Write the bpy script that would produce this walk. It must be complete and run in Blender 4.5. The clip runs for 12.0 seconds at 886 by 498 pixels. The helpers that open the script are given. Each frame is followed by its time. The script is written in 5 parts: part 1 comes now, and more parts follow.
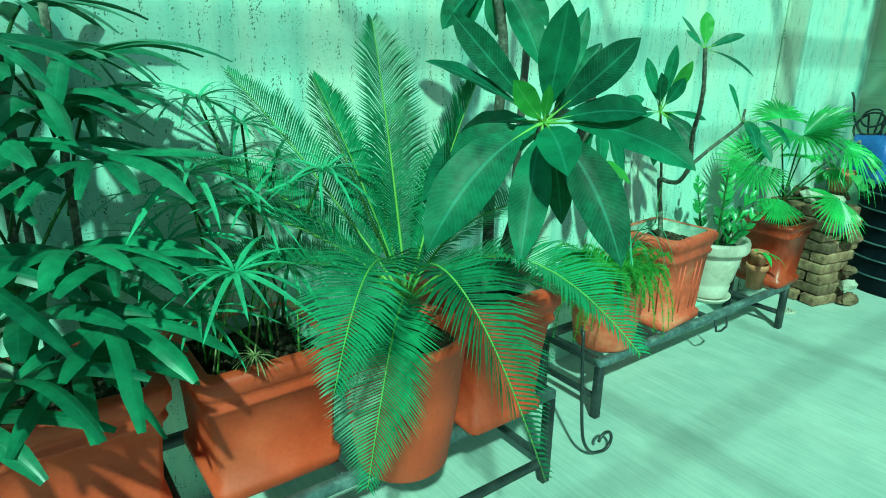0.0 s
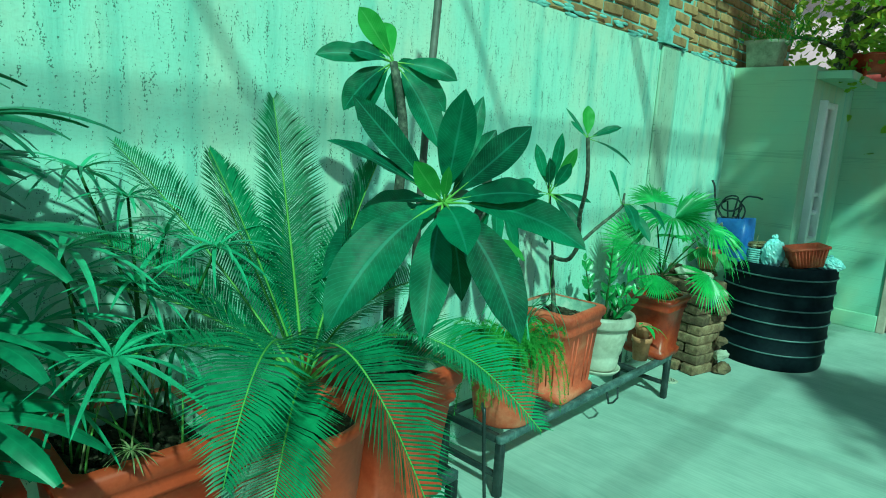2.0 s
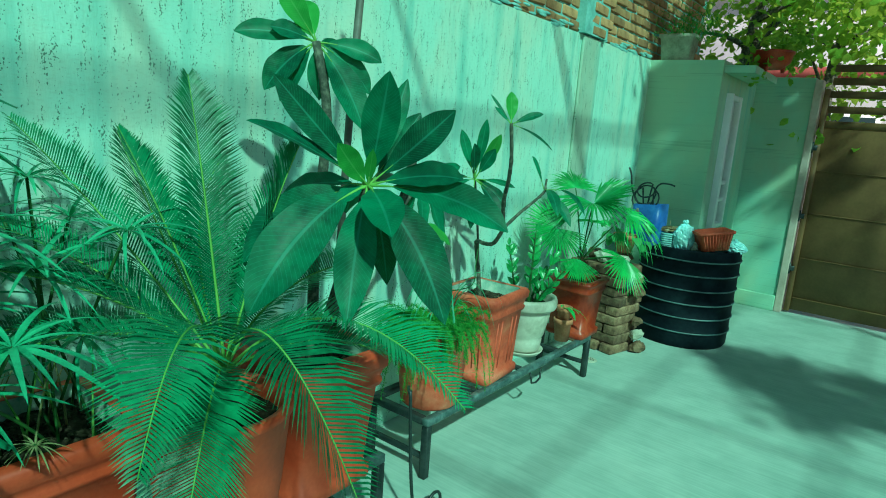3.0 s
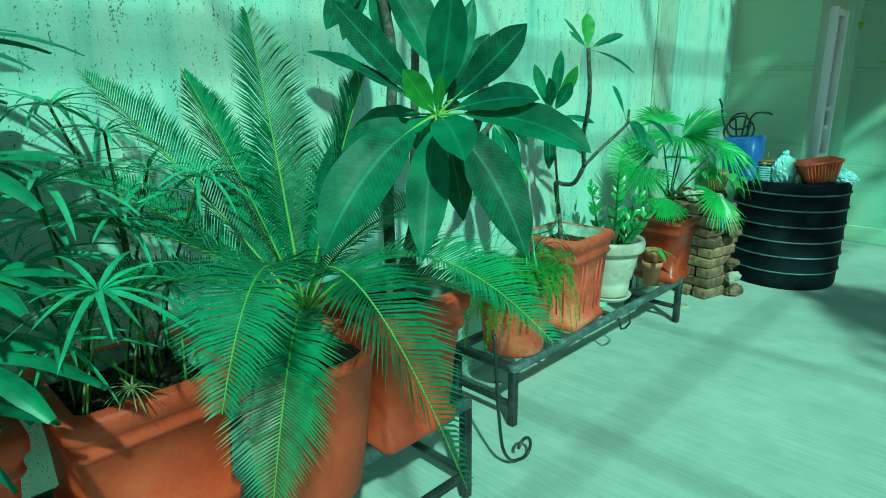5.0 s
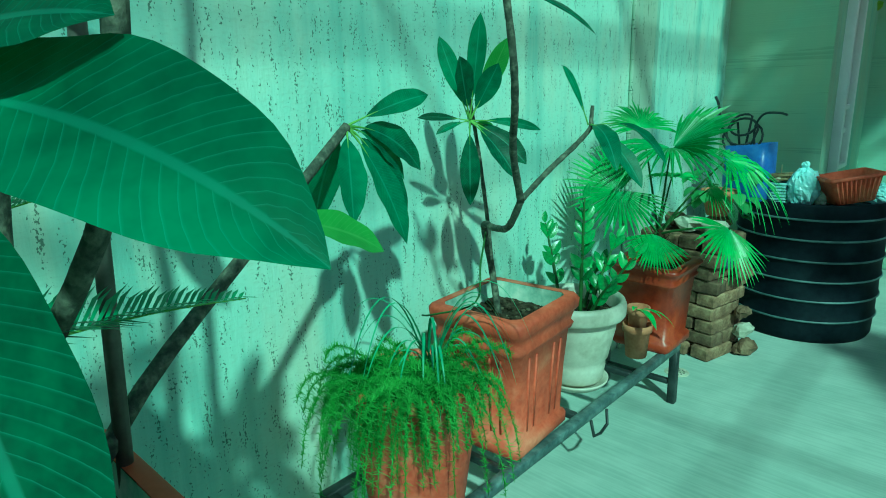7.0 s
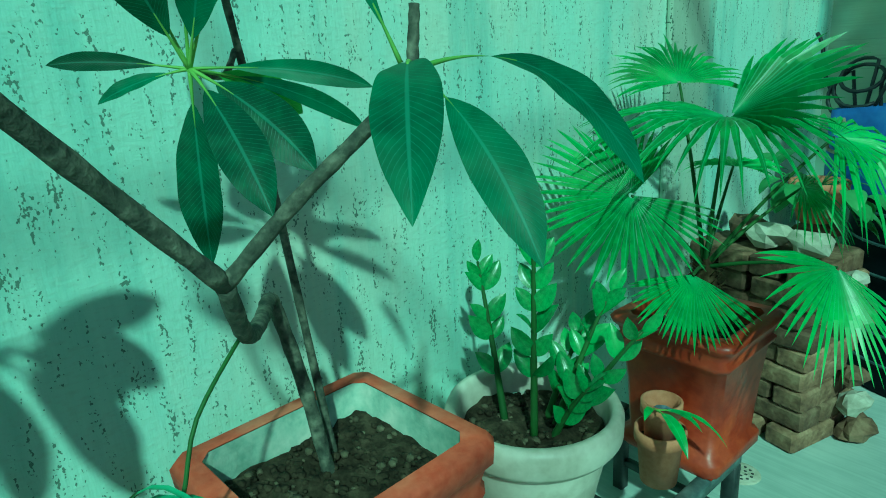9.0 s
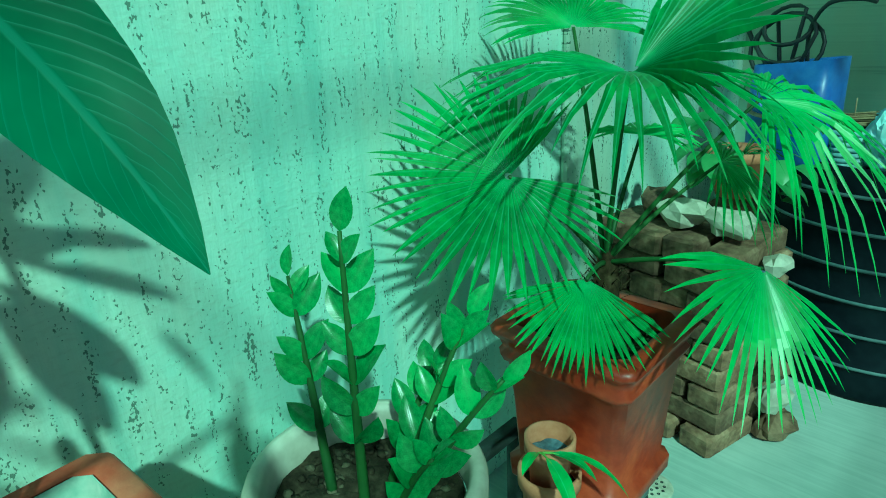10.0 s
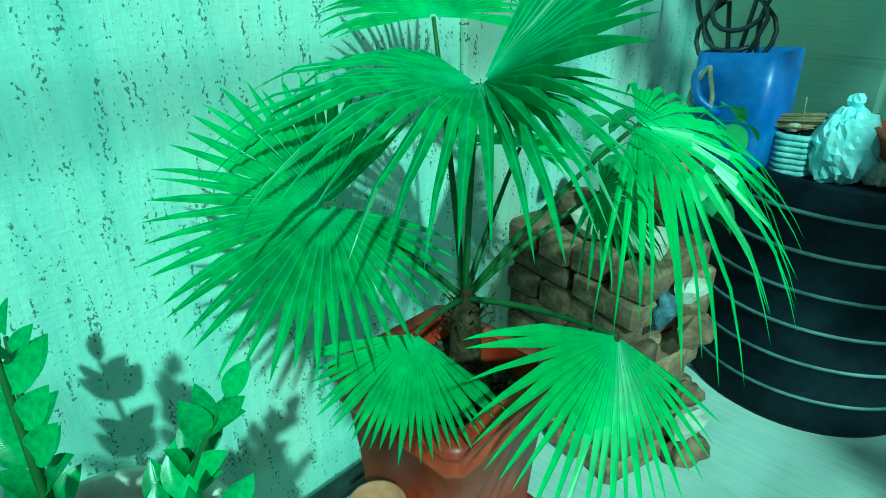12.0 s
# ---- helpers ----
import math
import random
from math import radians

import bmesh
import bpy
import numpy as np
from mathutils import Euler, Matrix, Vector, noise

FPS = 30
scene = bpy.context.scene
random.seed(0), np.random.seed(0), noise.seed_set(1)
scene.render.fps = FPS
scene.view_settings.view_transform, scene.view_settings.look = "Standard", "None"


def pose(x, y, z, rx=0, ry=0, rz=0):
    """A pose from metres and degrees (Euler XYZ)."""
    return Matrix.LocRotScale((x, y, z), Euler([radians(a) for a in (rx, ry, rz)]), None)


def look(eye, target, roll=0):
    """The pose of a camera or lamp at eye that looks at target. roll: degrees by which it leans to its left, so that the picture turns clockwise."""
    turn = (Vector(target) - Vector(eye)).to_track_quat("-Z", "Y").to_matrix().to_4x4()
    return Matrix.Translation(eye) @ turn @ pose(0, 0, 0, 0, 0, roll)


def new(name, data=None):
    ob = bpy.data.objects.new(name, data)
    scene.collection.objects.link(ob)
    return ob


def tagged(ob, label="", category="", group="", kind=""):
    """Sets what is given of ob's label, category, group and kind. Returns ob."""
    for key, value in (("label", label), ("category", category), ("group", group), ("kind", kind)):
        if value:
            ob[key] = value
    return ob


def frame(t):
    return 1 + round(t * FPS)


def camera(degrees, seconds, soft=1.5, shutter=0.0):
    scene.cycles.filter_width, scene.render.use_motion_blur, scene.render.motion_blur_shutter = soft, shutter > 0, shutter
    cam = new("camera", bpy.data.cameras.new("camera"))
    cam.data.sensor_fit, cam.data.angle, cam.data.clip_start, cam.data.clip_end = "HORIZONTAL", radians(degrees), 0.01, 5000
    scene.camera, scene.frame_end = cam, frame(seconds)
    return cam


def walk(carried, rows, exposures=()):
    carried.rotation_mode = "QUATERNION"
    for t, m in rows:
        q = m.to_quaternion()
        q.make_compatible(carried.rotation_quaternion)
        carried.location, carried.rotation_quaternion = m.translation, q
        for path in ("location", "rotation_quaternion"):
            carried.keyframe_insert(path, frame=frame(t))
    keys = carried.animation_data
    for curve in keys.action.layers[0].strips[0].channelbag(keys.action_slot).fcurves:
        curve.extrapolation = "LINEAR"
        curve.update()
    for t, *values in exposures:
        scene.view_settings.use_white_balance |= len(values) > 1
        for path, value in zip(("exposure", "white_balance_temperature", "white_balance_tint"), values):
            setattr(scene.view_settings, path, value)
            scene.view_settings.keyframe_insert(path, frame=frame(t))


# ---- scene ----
cam = camera(72.0, 12.0, 1.0)
PATH = [
    (0, (2.053, 0.032, 1.612), (0.522, 1.161, 0.995), 1.0),
    (0.5, (2.052, 0.031, 1.609), (0.518, 1.196, 1.071), 1.5),
    (1, (2.054, 0.028, 1.608), (0.545, 1.261, 1.159), 2.0),
    (1.5, (2.054, 0.027, 1.609), (0.6, 1.334, 1.185), 2.5),
    (2, (2.042, 0.03, 1.616), (0.676, 1.444, 1.25), 3.2),
    (2.5, (2.05, 0.028, 1.613), (0.771, 1.536, 1.313), 3.9),
    (3, (2.052, 0.031, 1.609), (0.871, 1.596, 1.214), 4.3),
    (4.8, (2.066, -0.002, 1.538), (0.781, 1.447, 1.038), 0.8),
    (5, (2.014, 0.086, 1.518), (0.662, 1.462, 0.992), -0.5),
    (5.5, (1.925, 0.316, 1.495), (0.455, 1.506, 0.862), -0.2),
    (6, (1.727, 0.595, 1.47), (0.368, 1.96, 0.931), -0.6),
    (6.5, (1.575, 0.841, 1.464), (0.344, 2.325, 0.931), -1.0),
    (6.7, (1.551, 0.966, 1.456), (0.278, 2.424, 0.949), -1.2),
    (8.3, (1.129, 1.998, 1.342), (-0.27, 3.344, 0.86), -2.3),
    (8.5, (1.115, 2.101, 1.352), (-0.408, 3.326, 0.926), -1.8),
    (9, (1.102, 2.324, 1.34), (-0.377, 3.542, 0.767), -3.6),
    (9.5, (1.006, 2.536, 1.316), (-0.24, 3.97, 0.689), 0.1),
    (10, (0.958, 2.729, 1.29), (-0.352, 4.065, 0.584), -2.9),
    (10.5, (1.021, 2.945, 1.33), (-0.422, 4.075, 0.528), -2.2),
    (11, (1.025, 3.097, 1.342), (-0.255, 4.391, 0.514), -0.0),
    (11.5, (0.978, 3.151, 1.354), (-0.25, 4.489, 0.516), 0.2),
    (12, (1.005, 3.101, 1.352), (-0.246, 4.4, 0.487), -0.2),
]
walk(cam, [(t, look(eye, target, roll)) for t, eye, target, roll in PATH], [(0, 0.85, 6400, 10), (3, 0.4, 6150, 10), (5, 0.55, 6200, 10), (6, 0.56, 5950, 10), (6.5, 0.46, 5900, 10), (8.5, 0.2, 5850, 10), (9, 0.13, 5900, 10), (9.5, 0.34, 5950, 9), (10.5, 0.32, 5900, 9), (12, 0.64, 5550, 9)])

# ---- light ----
world = bpy.data.worlds.new("world")
scene.world = world
world.use_nodes = True
wn = world.node_tree
sky = wn.nodes.new("ShaderNodeTexSky")
sky.sky_type, sky.sun_disc = "NISHITA", False
sky.sun_elevation, sky.sun_rotation = radians(42), radians(126)
wn.links.new(sky.outputs[0], wn.nodes["Background"].inputs[0])
wn.nodes["Background"].inputs[1].default_value = 0.066
sun = new("sun", bpy.data.lights.new("sun", "SUN"))
sun.data.energy, sun.data.angle, sun.data.color = 4.0, radians(1.6), (1.0, 0.95, 0.86)
sun.matrix_world = look((1.0, -0.72, 1.1), (0, 0, 0))

# ---- materials ----
def nodes_of(name):
    m = bpy.data.materials.new(name)
    m.use_nodes = True
    return m, m.node_tree, m.node_tree.nodes["Principled BSDF"]


def add(nt, kind, **inputs):
    n = nt.nodes.new("ShaderNode" + kind)
    for k, v in inputs.items():
        n.inputs[k.replace("_", " ")].default_value = v
    return n


def coords(nt, scale=(1, 1, 1), source="Object"):
    """World-size coordinates, stretched by scale."""
    tc = nt.nodes.new("ShaderNodeTexCoord")
    mp = nt.nodes.new("ShaderNodeMapping")
    mp.inputs["Scale"].default_value = scale
    nt.links.new(tc.outputs[source], mp.inputs["Vector"])
    return mp.outputs[0]


def noise_tex(nt, vec, scale, detail=4.0, rough=0.55):
    n = add(nt, "TexNoise", Scale=scale, Detail=detail, Roughness=rough)
    nt.links.new(vec, n.inputs["Vector"])
    return n.outputs["Fac"]


def ramp(nt, fac, stops):
    r = nt.nodes.new("ShaderNodeValToRGB")
    e = r.color_ramp.elements
    while len(e) < len(stops):
        e.new(0.5)
    for el, (p, c) in zip(e, stops):
        el.position, el.color = p, (*c, 1) if len(c) == 3 else c
    nt.links.new(fac, r.inputs[0])
    return r.outputs[0]


def mix(nt, fac, a, b, mode="MIX"):
    n = nt.nodes.new("ShaderNodeMixRGB")
    n.blend_type = mode
    for sock, v in zip(n.inputs, (fac, a, b)):
        if isinstance(v, (int, float)):
            sock.default_value = v
        elif isinstance(v, tuple):
            sock.default_value = (*v, 1)
        else:
            nt.links.new(v, sock)
    return n.outputs[0]


def bump(nt, bsdf, height, strength, dist=0.01, normal=None):
    b = add(nt, "Bump", Strength=strength, Distance=dist)
    nt.links.new(height, b.inputs["Height"])
    if normal:
        nt.links.new(normal, b.inputs["Normal"])
    nt.links.new(b.outputs[0], bsdf.inputs["Normal"])
    return b.outputs[0]


def grained(name, dark, mid, light, rough=0.75, scale=6.0, fine=60.0, depth=0.3, metal=0.0, spec=0.5, vary=0.0):
    """A weathered surface: blotches at one scale, grain at a finer one."""
    m, nt, b = nodes_of(name)
    v = coords(nt)
    big, small = noise_tex(nt, v, scale, 5), noise_tex(nt, v, fine, 3)
    col = ramp(nt, big, [(0.3, dark), (0.5, mid), (0.72, light)])
    col = mix(nt, 0.25, col, ramp(nt, small, [(0.3, dark), (0.7, light)]))
    if vary:
        oi = nt.nodes.new("ShaderNodeObjectInfo")
        hs = add(nt, "HueSaturation")
        mr = add(nt, "MapRange", To_Min=1 - vary, To_Max=1 + vary)
        nt.links.new(oi.outputs["Random"], mr.inputs[0])
        nt.links.new(mr.outputs[0], hs.inputs["Value"])
        nt.links.new(col, hs.inputs["Color"])
        col = hs.outputs[0]
    nt.links.new(col, b.inputs["Base Color"])
    b.inputs["Roughness"].default_value = rough
    b.inputs["Metallic"].default_value = metal
    b.inputs["Specular IOR Level"].default_value = spec
    bump(nt, b, mix(nt, 0.4, big, small), depth, 0.006)
    return m


def leafy(name, dark, light, rough=0.35, veins=0.0, vein_col=(0.2, 0.5, 0.25), thin=0.25, vary=0.25, vein_n=22.0, spec=0.22):
    """A leaf: two greens by plant and by spot, pale ribs, some light through it."""
    m, nt, b = nodes_of(name)
    v = coords(nt)
    oi = nt.nodes.new("ShaderNodeObjectInfo")
    spots = mix(nt, 0.4, noise_tex(nt, v, 7.0, 3), noise_tex(nt, v, 45.0, 3))
    fac = mix(nt, 0.4, ramp(nt, spots, [(0.3, (0, 0, 0)), (0.7, (1, 1, 1))]), oi.outputs["Random"])
    col = ramp(nt, fac, [(0.25, dark), (0.75, light)])
    if veins:
        uv = nt.nodes.new("ShaderNodeUVMap")
        sp = nt.nodes.new("ShaderNodeSeparateXYZ")
        nt.links.new(uv.outputs[0], sp.inputs[0])
        off = add(nt, "Math"); off.operation = "SUBTRACT"; off.inputs[1].default_value = 0.5
        nt.links.new(sp.outputs[0], off.inputs[0])
        ab = add(nt, "Math"); ab.operation = "ABSOLUTE"
        nt.links.new(off.outputs[0], ab.inputs[0])
        sl = add(nt, "Math"); sl.operation = "MULTIPLY_ADD"; sl.inputs[1].default_value = -0.28
        nt.links.new(ab.outputs[0], sl.inputs[0]); nt.links.new(sp.outputs[1], sl.inputs[2])
        fr = add(nt, "Math"); fr.operation = "MULTIPLY"; fr.inputs[1].default_value = vein_n
        nt.links.new(sl.outputs[0], fr.inputs[0])
        ft = add(nt, "Math"); ft.operation = "FRACT"
        nt.links.new(fr.outputs[0], ft.inputs[0])
        side = ramp(nt, ft.outputs[0], [(0.0, (1, 1, 1)), (0.09, (0.25, 0.25, 0.25)), (0.2, (0, 0, 0))])
        rib = ramp(nt, ab.outputs[0], [(0.0, (1, 1, 1)), (0.022, (0.9, 0.9, 0.9)), (0.04, (0, 0, 0))])
        lines = mix(nt, 1.0, side, rib, "LIGHTEN")
        fz = add(nt, "Math"); fz.operation = "MULTIPLY"; fz.inputs[1].default_value = veins
        nt.links.new(lines, fz.inputs[0])
        col = mix(nt, fz.outputs[0], col, vein_col)
        bump(nt, b, lines, 0.12, 0.002)
    nt.links.new(col, b.inputs["Base Color"])
    b.inputs["Roughness"].default_value = rough
    b.inputs["Specular IOR Level"].default_value = spec
    out = nt.nodes["Material Output"]
    tr = nt.nodes.new("ShaderNodeBsdfTranslucent")
    warm = mix(nt, 0.4, col, (0.12, 0.42, 0.06))
    nt.links.new(warm, tr.inputs[0])
    ms = nt.nodes.new("ShaderNodeMixShader")
    ms.inputs[0].default_value = thin
    nt.links.new(b.outputs[0], ms.inputs[1]); nt.links.new(tr.outputs[0], ms.inputs[2])
    nt.links.new(ms.outputs[0], out.inputs[0])
    return m


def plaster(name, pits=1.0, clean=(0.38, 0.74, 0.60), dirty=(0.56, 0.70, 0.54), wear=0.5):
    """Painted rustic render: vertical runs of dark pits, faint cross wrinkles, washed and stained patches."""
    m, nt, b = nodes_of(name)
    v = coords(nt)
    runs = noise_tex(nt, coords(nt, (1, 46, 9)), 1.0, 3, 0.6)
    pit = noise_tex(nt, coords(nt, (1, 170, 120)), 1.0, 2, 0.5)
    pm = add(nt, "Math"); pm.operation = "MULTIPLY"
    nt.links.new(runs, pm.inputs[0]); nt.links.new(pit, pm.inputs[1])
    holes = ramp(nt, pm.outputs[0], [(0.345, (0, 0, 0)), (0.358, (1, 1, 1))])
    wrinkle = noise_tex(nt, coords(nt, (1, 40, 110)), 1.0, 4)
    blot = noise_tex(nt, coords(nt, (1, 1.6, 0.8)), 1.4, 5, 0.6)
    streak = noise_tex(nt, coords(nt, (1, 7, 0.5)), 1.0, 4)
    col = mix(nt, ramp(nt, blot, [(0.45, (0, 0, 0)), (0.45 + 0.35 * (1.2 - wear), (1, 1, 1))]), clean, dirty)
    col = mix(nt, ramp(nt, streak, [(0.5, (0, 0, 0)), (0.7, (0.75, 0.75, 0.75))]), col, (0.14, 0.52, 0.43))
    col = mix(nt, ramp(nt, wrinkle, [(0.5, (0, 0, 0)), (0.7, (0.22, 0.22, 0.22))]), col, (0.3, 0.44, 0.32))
    fz = add(nt, "Math"); fz.operation = "MULTIPLY"; fz.inputs[1].default_value = 0.8 * pits
    nt.links.new(holes, fz.inputs[0])
    col = mix(nt, fz.outputs[0], col, (0.05, 0.12, 0.08))
    nt.links.new(col, b.inputs["Base Color"])
    b.inputs["Roughness"].default_value = 0.85
    h = mix(nt, 0.32, runs, wrinkle)
    h = mix(nt, fz.outputs[0], h, (0, 0, 0))
    bump(nt, b, h, 0.5, 0.008)
    return m


def cement():
    m, nt, b = nodes_of("swept_cement")
    v = coords(nt)
    big, mid = noise_tex(nt, v, 1.1, 5), noise_tex(nt, v, 7.0, 5)
    lines = noise_tex(nt, coords(nt, (3, 70, 1)), 1.0, 3)
    col = ramp(nt, big, [(0.35, (0.34, 0.46, 0.41)), (0.6, (0.46, 0.57, 0.51)), (0.8, (0.56, 0.62, 0.55))])
    col = mix(nt, 0.25, col, ramp(nt, mid, [(0.35, (0.22, 0.36, 0.3)), (0.65, (0.5, 0.64, 0.55))]))
    col = mix(nt, 0.16, col, ramp(nt, lines, [(0.4, (0.1, 0.26, 0.2)), (0.6, (0.48, 0.64, 0.52))]))
    nt.links.new(col, b.inputs["Base Color"])
    b.inputs["Roughness"].default_value = 0.6
    bump(nt, b, mix(nt, 0.5, mid, lines), 0.25, 0.004)
    return m


def shade_net():
    m, nt, b = nodes_of("green_shade_net")
    tr = nt.nodes.new("ShaderNodeBsdfTransparent")
    tr.inputs[0].default_value = (0.64, 0.97, 0.88, 1)
    b.inputs["Base Color"].default_value = (0.05, 0.3, 0.2, 1)
    ms = nt.nodes.new("ShaderNodeMixShader")
    weave = noise_tex(nt, coords(nt, (30, 3, 1)), 1.0, 2)
    nt.links.new(ramp(nt, weave, [(0.35, (0.86, 0.86, 0.86)), (0.65, (0.98, 0.98, 0.98))]), ms.inputs[0])
    nt.links.new(b.outputs[0], ms.inputs[1]); nt.links.new(tr.outputs[0], ms.inputs[2])
    nt.links.new(ms.outputs[0], nt.nodes["Material Output"].inputs[0])
    return m


def glassy():
    m, nt, b = nodes_of("window_glass")
    b.inputs["Base Color"].default_value = (0.02, 0.04, 0.04, 1)
    b.inputs["Roughness"].default_value = 0.12
    b.inputs["Specular IOR Level"].default_value = 0.08
    return m


WALL = plaster("aqua_rustic_plaster", 1.0)
# Smoother plaster; its darker green also carries the end wall's shade.
WALL_END = plaster("shaded_smooth_plaster", 0.25, (0.34, 0.62, 0.44), (0.38, 0.54, 0.36), 0.8)
PILASTER = plaster("grey_combed_plaster", 1.4, (0.36, 0.55, 0.42), (0.34, 0.48, 0.36), 0.9)
FLOOR = cement()
NET = shade_net()
GLASS = glassy()
TERRA = grained("terracotta_paint", (0.5, 0.042, 0.01), (0.68, 0.064, 0.018), (0.74, 0.105, 0.04), 0.6, 5, 70, 0.25)
TERRA_WORN = grained("worn_red_terracotta", (0.5, 0.045, 0.018), (0.78, 0.088, 0.035), (0.84, 0.24, 0.13), 0.65, 9, 60, 0.5)
TERRA_DARK = grained("dark_red_paint", (0.16, 0.008, 0.003), (0.4, 0.03, 0.008), (0.6, 0.09, 0.03), 0.4, 7, 50, 0.35)
CLAY = grained("plain_clay", (0.42, 0.12, 0.05), (0.55, 0.19, 0.09), (0.68, 0.3, 0.17), 0.8, 14, 80, 0.2)
SALT = grained("salt_crusted_lining", (0.12, 0.3, 0.22), (0.34, 0.54, 0.42), (0.62, 0.66, 0.54), 0.9, 16, 70, 0.5)
SOIL = grained("potting_soil", (0.008, 0.006, 0.003), (0.03, 0.023, 0.013), (0.1, 0.075, 0.045), 0.95, 34, 120, 1.0, spec=0.2)
LITTER = grained("dry_leaf_litter", (0.03, 0.024, 0.012), (0.08, 0.065, 0.035), (0.17, 0.145, 0.085), 0.9, 20, 80, 0.4)
WHITE_PLASTIC = grained("white_plastic", (0.36, 0.34, 0.25), (0.6, 0.58, 0.47), (0.68, 0.67, 0.56), 0.45, 9, 50, 0.12)
IRON = grained("black_painted_iron", (0.006, 0.012, 0.012), (0.014, 0.025, 0.025), (0.05, 0.07, 0.065), 0.45, 12, 80, 0.3)
IRON_TOP = grained("scuffed_iron", (0.02, 0.05, 0.05), (0.05, 0.1, 0.1), (0.2, 0.32, 0.3), 0.5, 12, 60, 0.3)
TANK = grained("black_tank_plastic", (0.003, 0.006, 0.009), (0.005, 0.01, 0.015), (0.014, 0.028, 0.034), 0.55, 4, 30, 0.1, spec=0.06)
SCUFF = grained("scuffed_tank_ridge", (0.02, 0.06, 0.06), (0.06, 0.14, 0.14), (0.14, 0.26, 0.25), 0.5, 9, 40, 0.15)
BRICK = grained("fired_brick", (0.06, 0.028, 0.016), (0.19, 0.095, 0.05), (0.4, 0.26, 0.15), 0.9, 16, 70, 0.9, vary=0.5)
BRICK_WALL = grained("rough_wall_brick", (0.24, 0.11, 0.05), (0.42, 0.21, 0.09), (0.58, 0.34, 0.16), 0.9, 12, 70, 0.8, vary=0.35)
MORTAR = grained("aqua_splashed_mortar", (0.1, 0.3, 0.26), (0.18, 0.5, 0.45), (0.3, 0.66, 0.6), 0.9, 9, 60, 0.8)
STONE = grained("pale_stone", (0.3, 0.3, 0.22), (0.46, 0.46, 0.35), (0.62, 0.62, 0.5), 0.9, 18, 70, 0.7)
MOSS = grained("blue_grey_moss", (0.02, 0.05, 0.07), (0.06, 0.13, 0.17), (0.14, 0.25, 0.3), 0.95, 40, 120, 1.0)
BLUE = grained("blue_drum_plastic", (0.01, 0.07, 0.3), (0.015, 0.13, 0.48), (0.06, 0.26, 0.62), 0.35, 8, 40, 0.12)
ROPE = grained("jute_rope", (0.25, 0.22, 0.13), (0.4, 0.36, 0.24), (0.55, 0.5, 0.36), 0.9, 60, 200, 0.6)
BAG = grained("aqua_white_polythene", (0.16, 0.55, 0.55), (0.34, 0.82, 0.8), (0.6, 0.92, 0.9), 0.3, 14, 50, 0.5)
SACK = grained("teal_sack", (0.08, 0.3, 0.28), (0.18, 0.48, 0.46), (0.36, 0.66, 0.62), 0.6, 24, 90, 0.5)
STRAW = grained("broom_straw", (0.12, 0.08, 0.03), (0.25, 0.18, 0.08), (0.4, 0.3, 0.16), 0.8, 40, 120, 0.4)
FRAME = grained("pale_window_paint", (0.74, 0.78, 0.74), (0.84, 0.87, 0.84), (0.88, 0.9, 0.88), 0.5, 6, 40, 0.1)
GATE = grained("brown_gate_sheet", (0.14, 0.06, 0.022), (0.2, 0.095, 0.035), (0.28, 0.14, 0.055), 0.6, 3, 40, 0.15)
POST = grained("pinkish_gate_post", (0.42, 0.3, 0.24), (0.55, 0.42, 0.35), (0.66, 0.55, 0.48), 0.8, 5, 50, 0.2)
BARK = grained("grey_bark", (0.014, 0.024, 0.016), (0.045, 0.062, 0.042), (0.24, 0.26, 0.18), 0.85, 42, 110, 1.0)
FIBRE = grained("dark_palm_fibre", (0.012, 0.008, 0.004), (0.04, 0.025, 0.012), (0.1, 0.07, 0.035), 0.95, 40, 120, 1.0, spec=0.1)
STAKE = grained("weathered_pipe", (0.05, 0.05, 0.04), (0.1, 0.1, 0.08), (0.2, 0.2, 0.16), 0.6, 10, 60, 0.3)
OUTSIDE = grained("pale_render", (0.7, 0.68, 0.66), (0.8, 0.78, 0.76), (0.84, 0.82, 0.8), 0.9, 2, 20, 0.1)
RED_PAINT = grained("red_oxide_band", (0.3, 0.05, 0.04), (0.4, 0.08, 0.06), (0.5, 0.14, 0.1), 0.8, 3, 30, 0.1)
EARTH = grained("dusty_ground", (0.2, 0.17, 0.12), (0.3, 0.26, 0.19), (0.4, 0.35, 0.27), 0.95, 0.6, 10, 0.4)

PLUM = leafy("plumeria_leaf", (0.003, 0.065, 0.034), (0.008, 0.21, 0.095), 0.42, 0.34, (0.05, 0.42, 0.28), 0.18, vein_n=30.0, spec=0.13)
# Pale green of new leaves, used on one sunlit leaf too.
PLUM_YOUNG_BACKLIT = leafy("young_or_backlit_plumeria_leaf", (0.03, 0.32, 0.05), (0.06, 0.45, 0.08), 0.4, 0.3, (0.2, 0.6, 0.2), 0.35)
SAGO = leafy("cycad_leaf", (0.004, 0.11, 0.045), (0.016, 0.33, 0.135), 0.36, thin=0.17, spec=0.25)
RACHIS = leafy("cycad_rachis", (0.1, 0.34, 0.06), (0.2, 0.5, 0.1), 0.45, thin=0.05)
FAN = leafy("fan_palm_leaf", (0.01, 0.23, 0.05), (0.035, 0.6, 0.12), 0.34, 0.34, (0.09, 0.7, 0.36), thin=0.3, vein_n=0.6, spec=0.4)
PETIOLE = leafy("petiole", (0.015, 0.07, 0.02), (0.03, 0.14, 0.03), 0.5, thin=0.03)
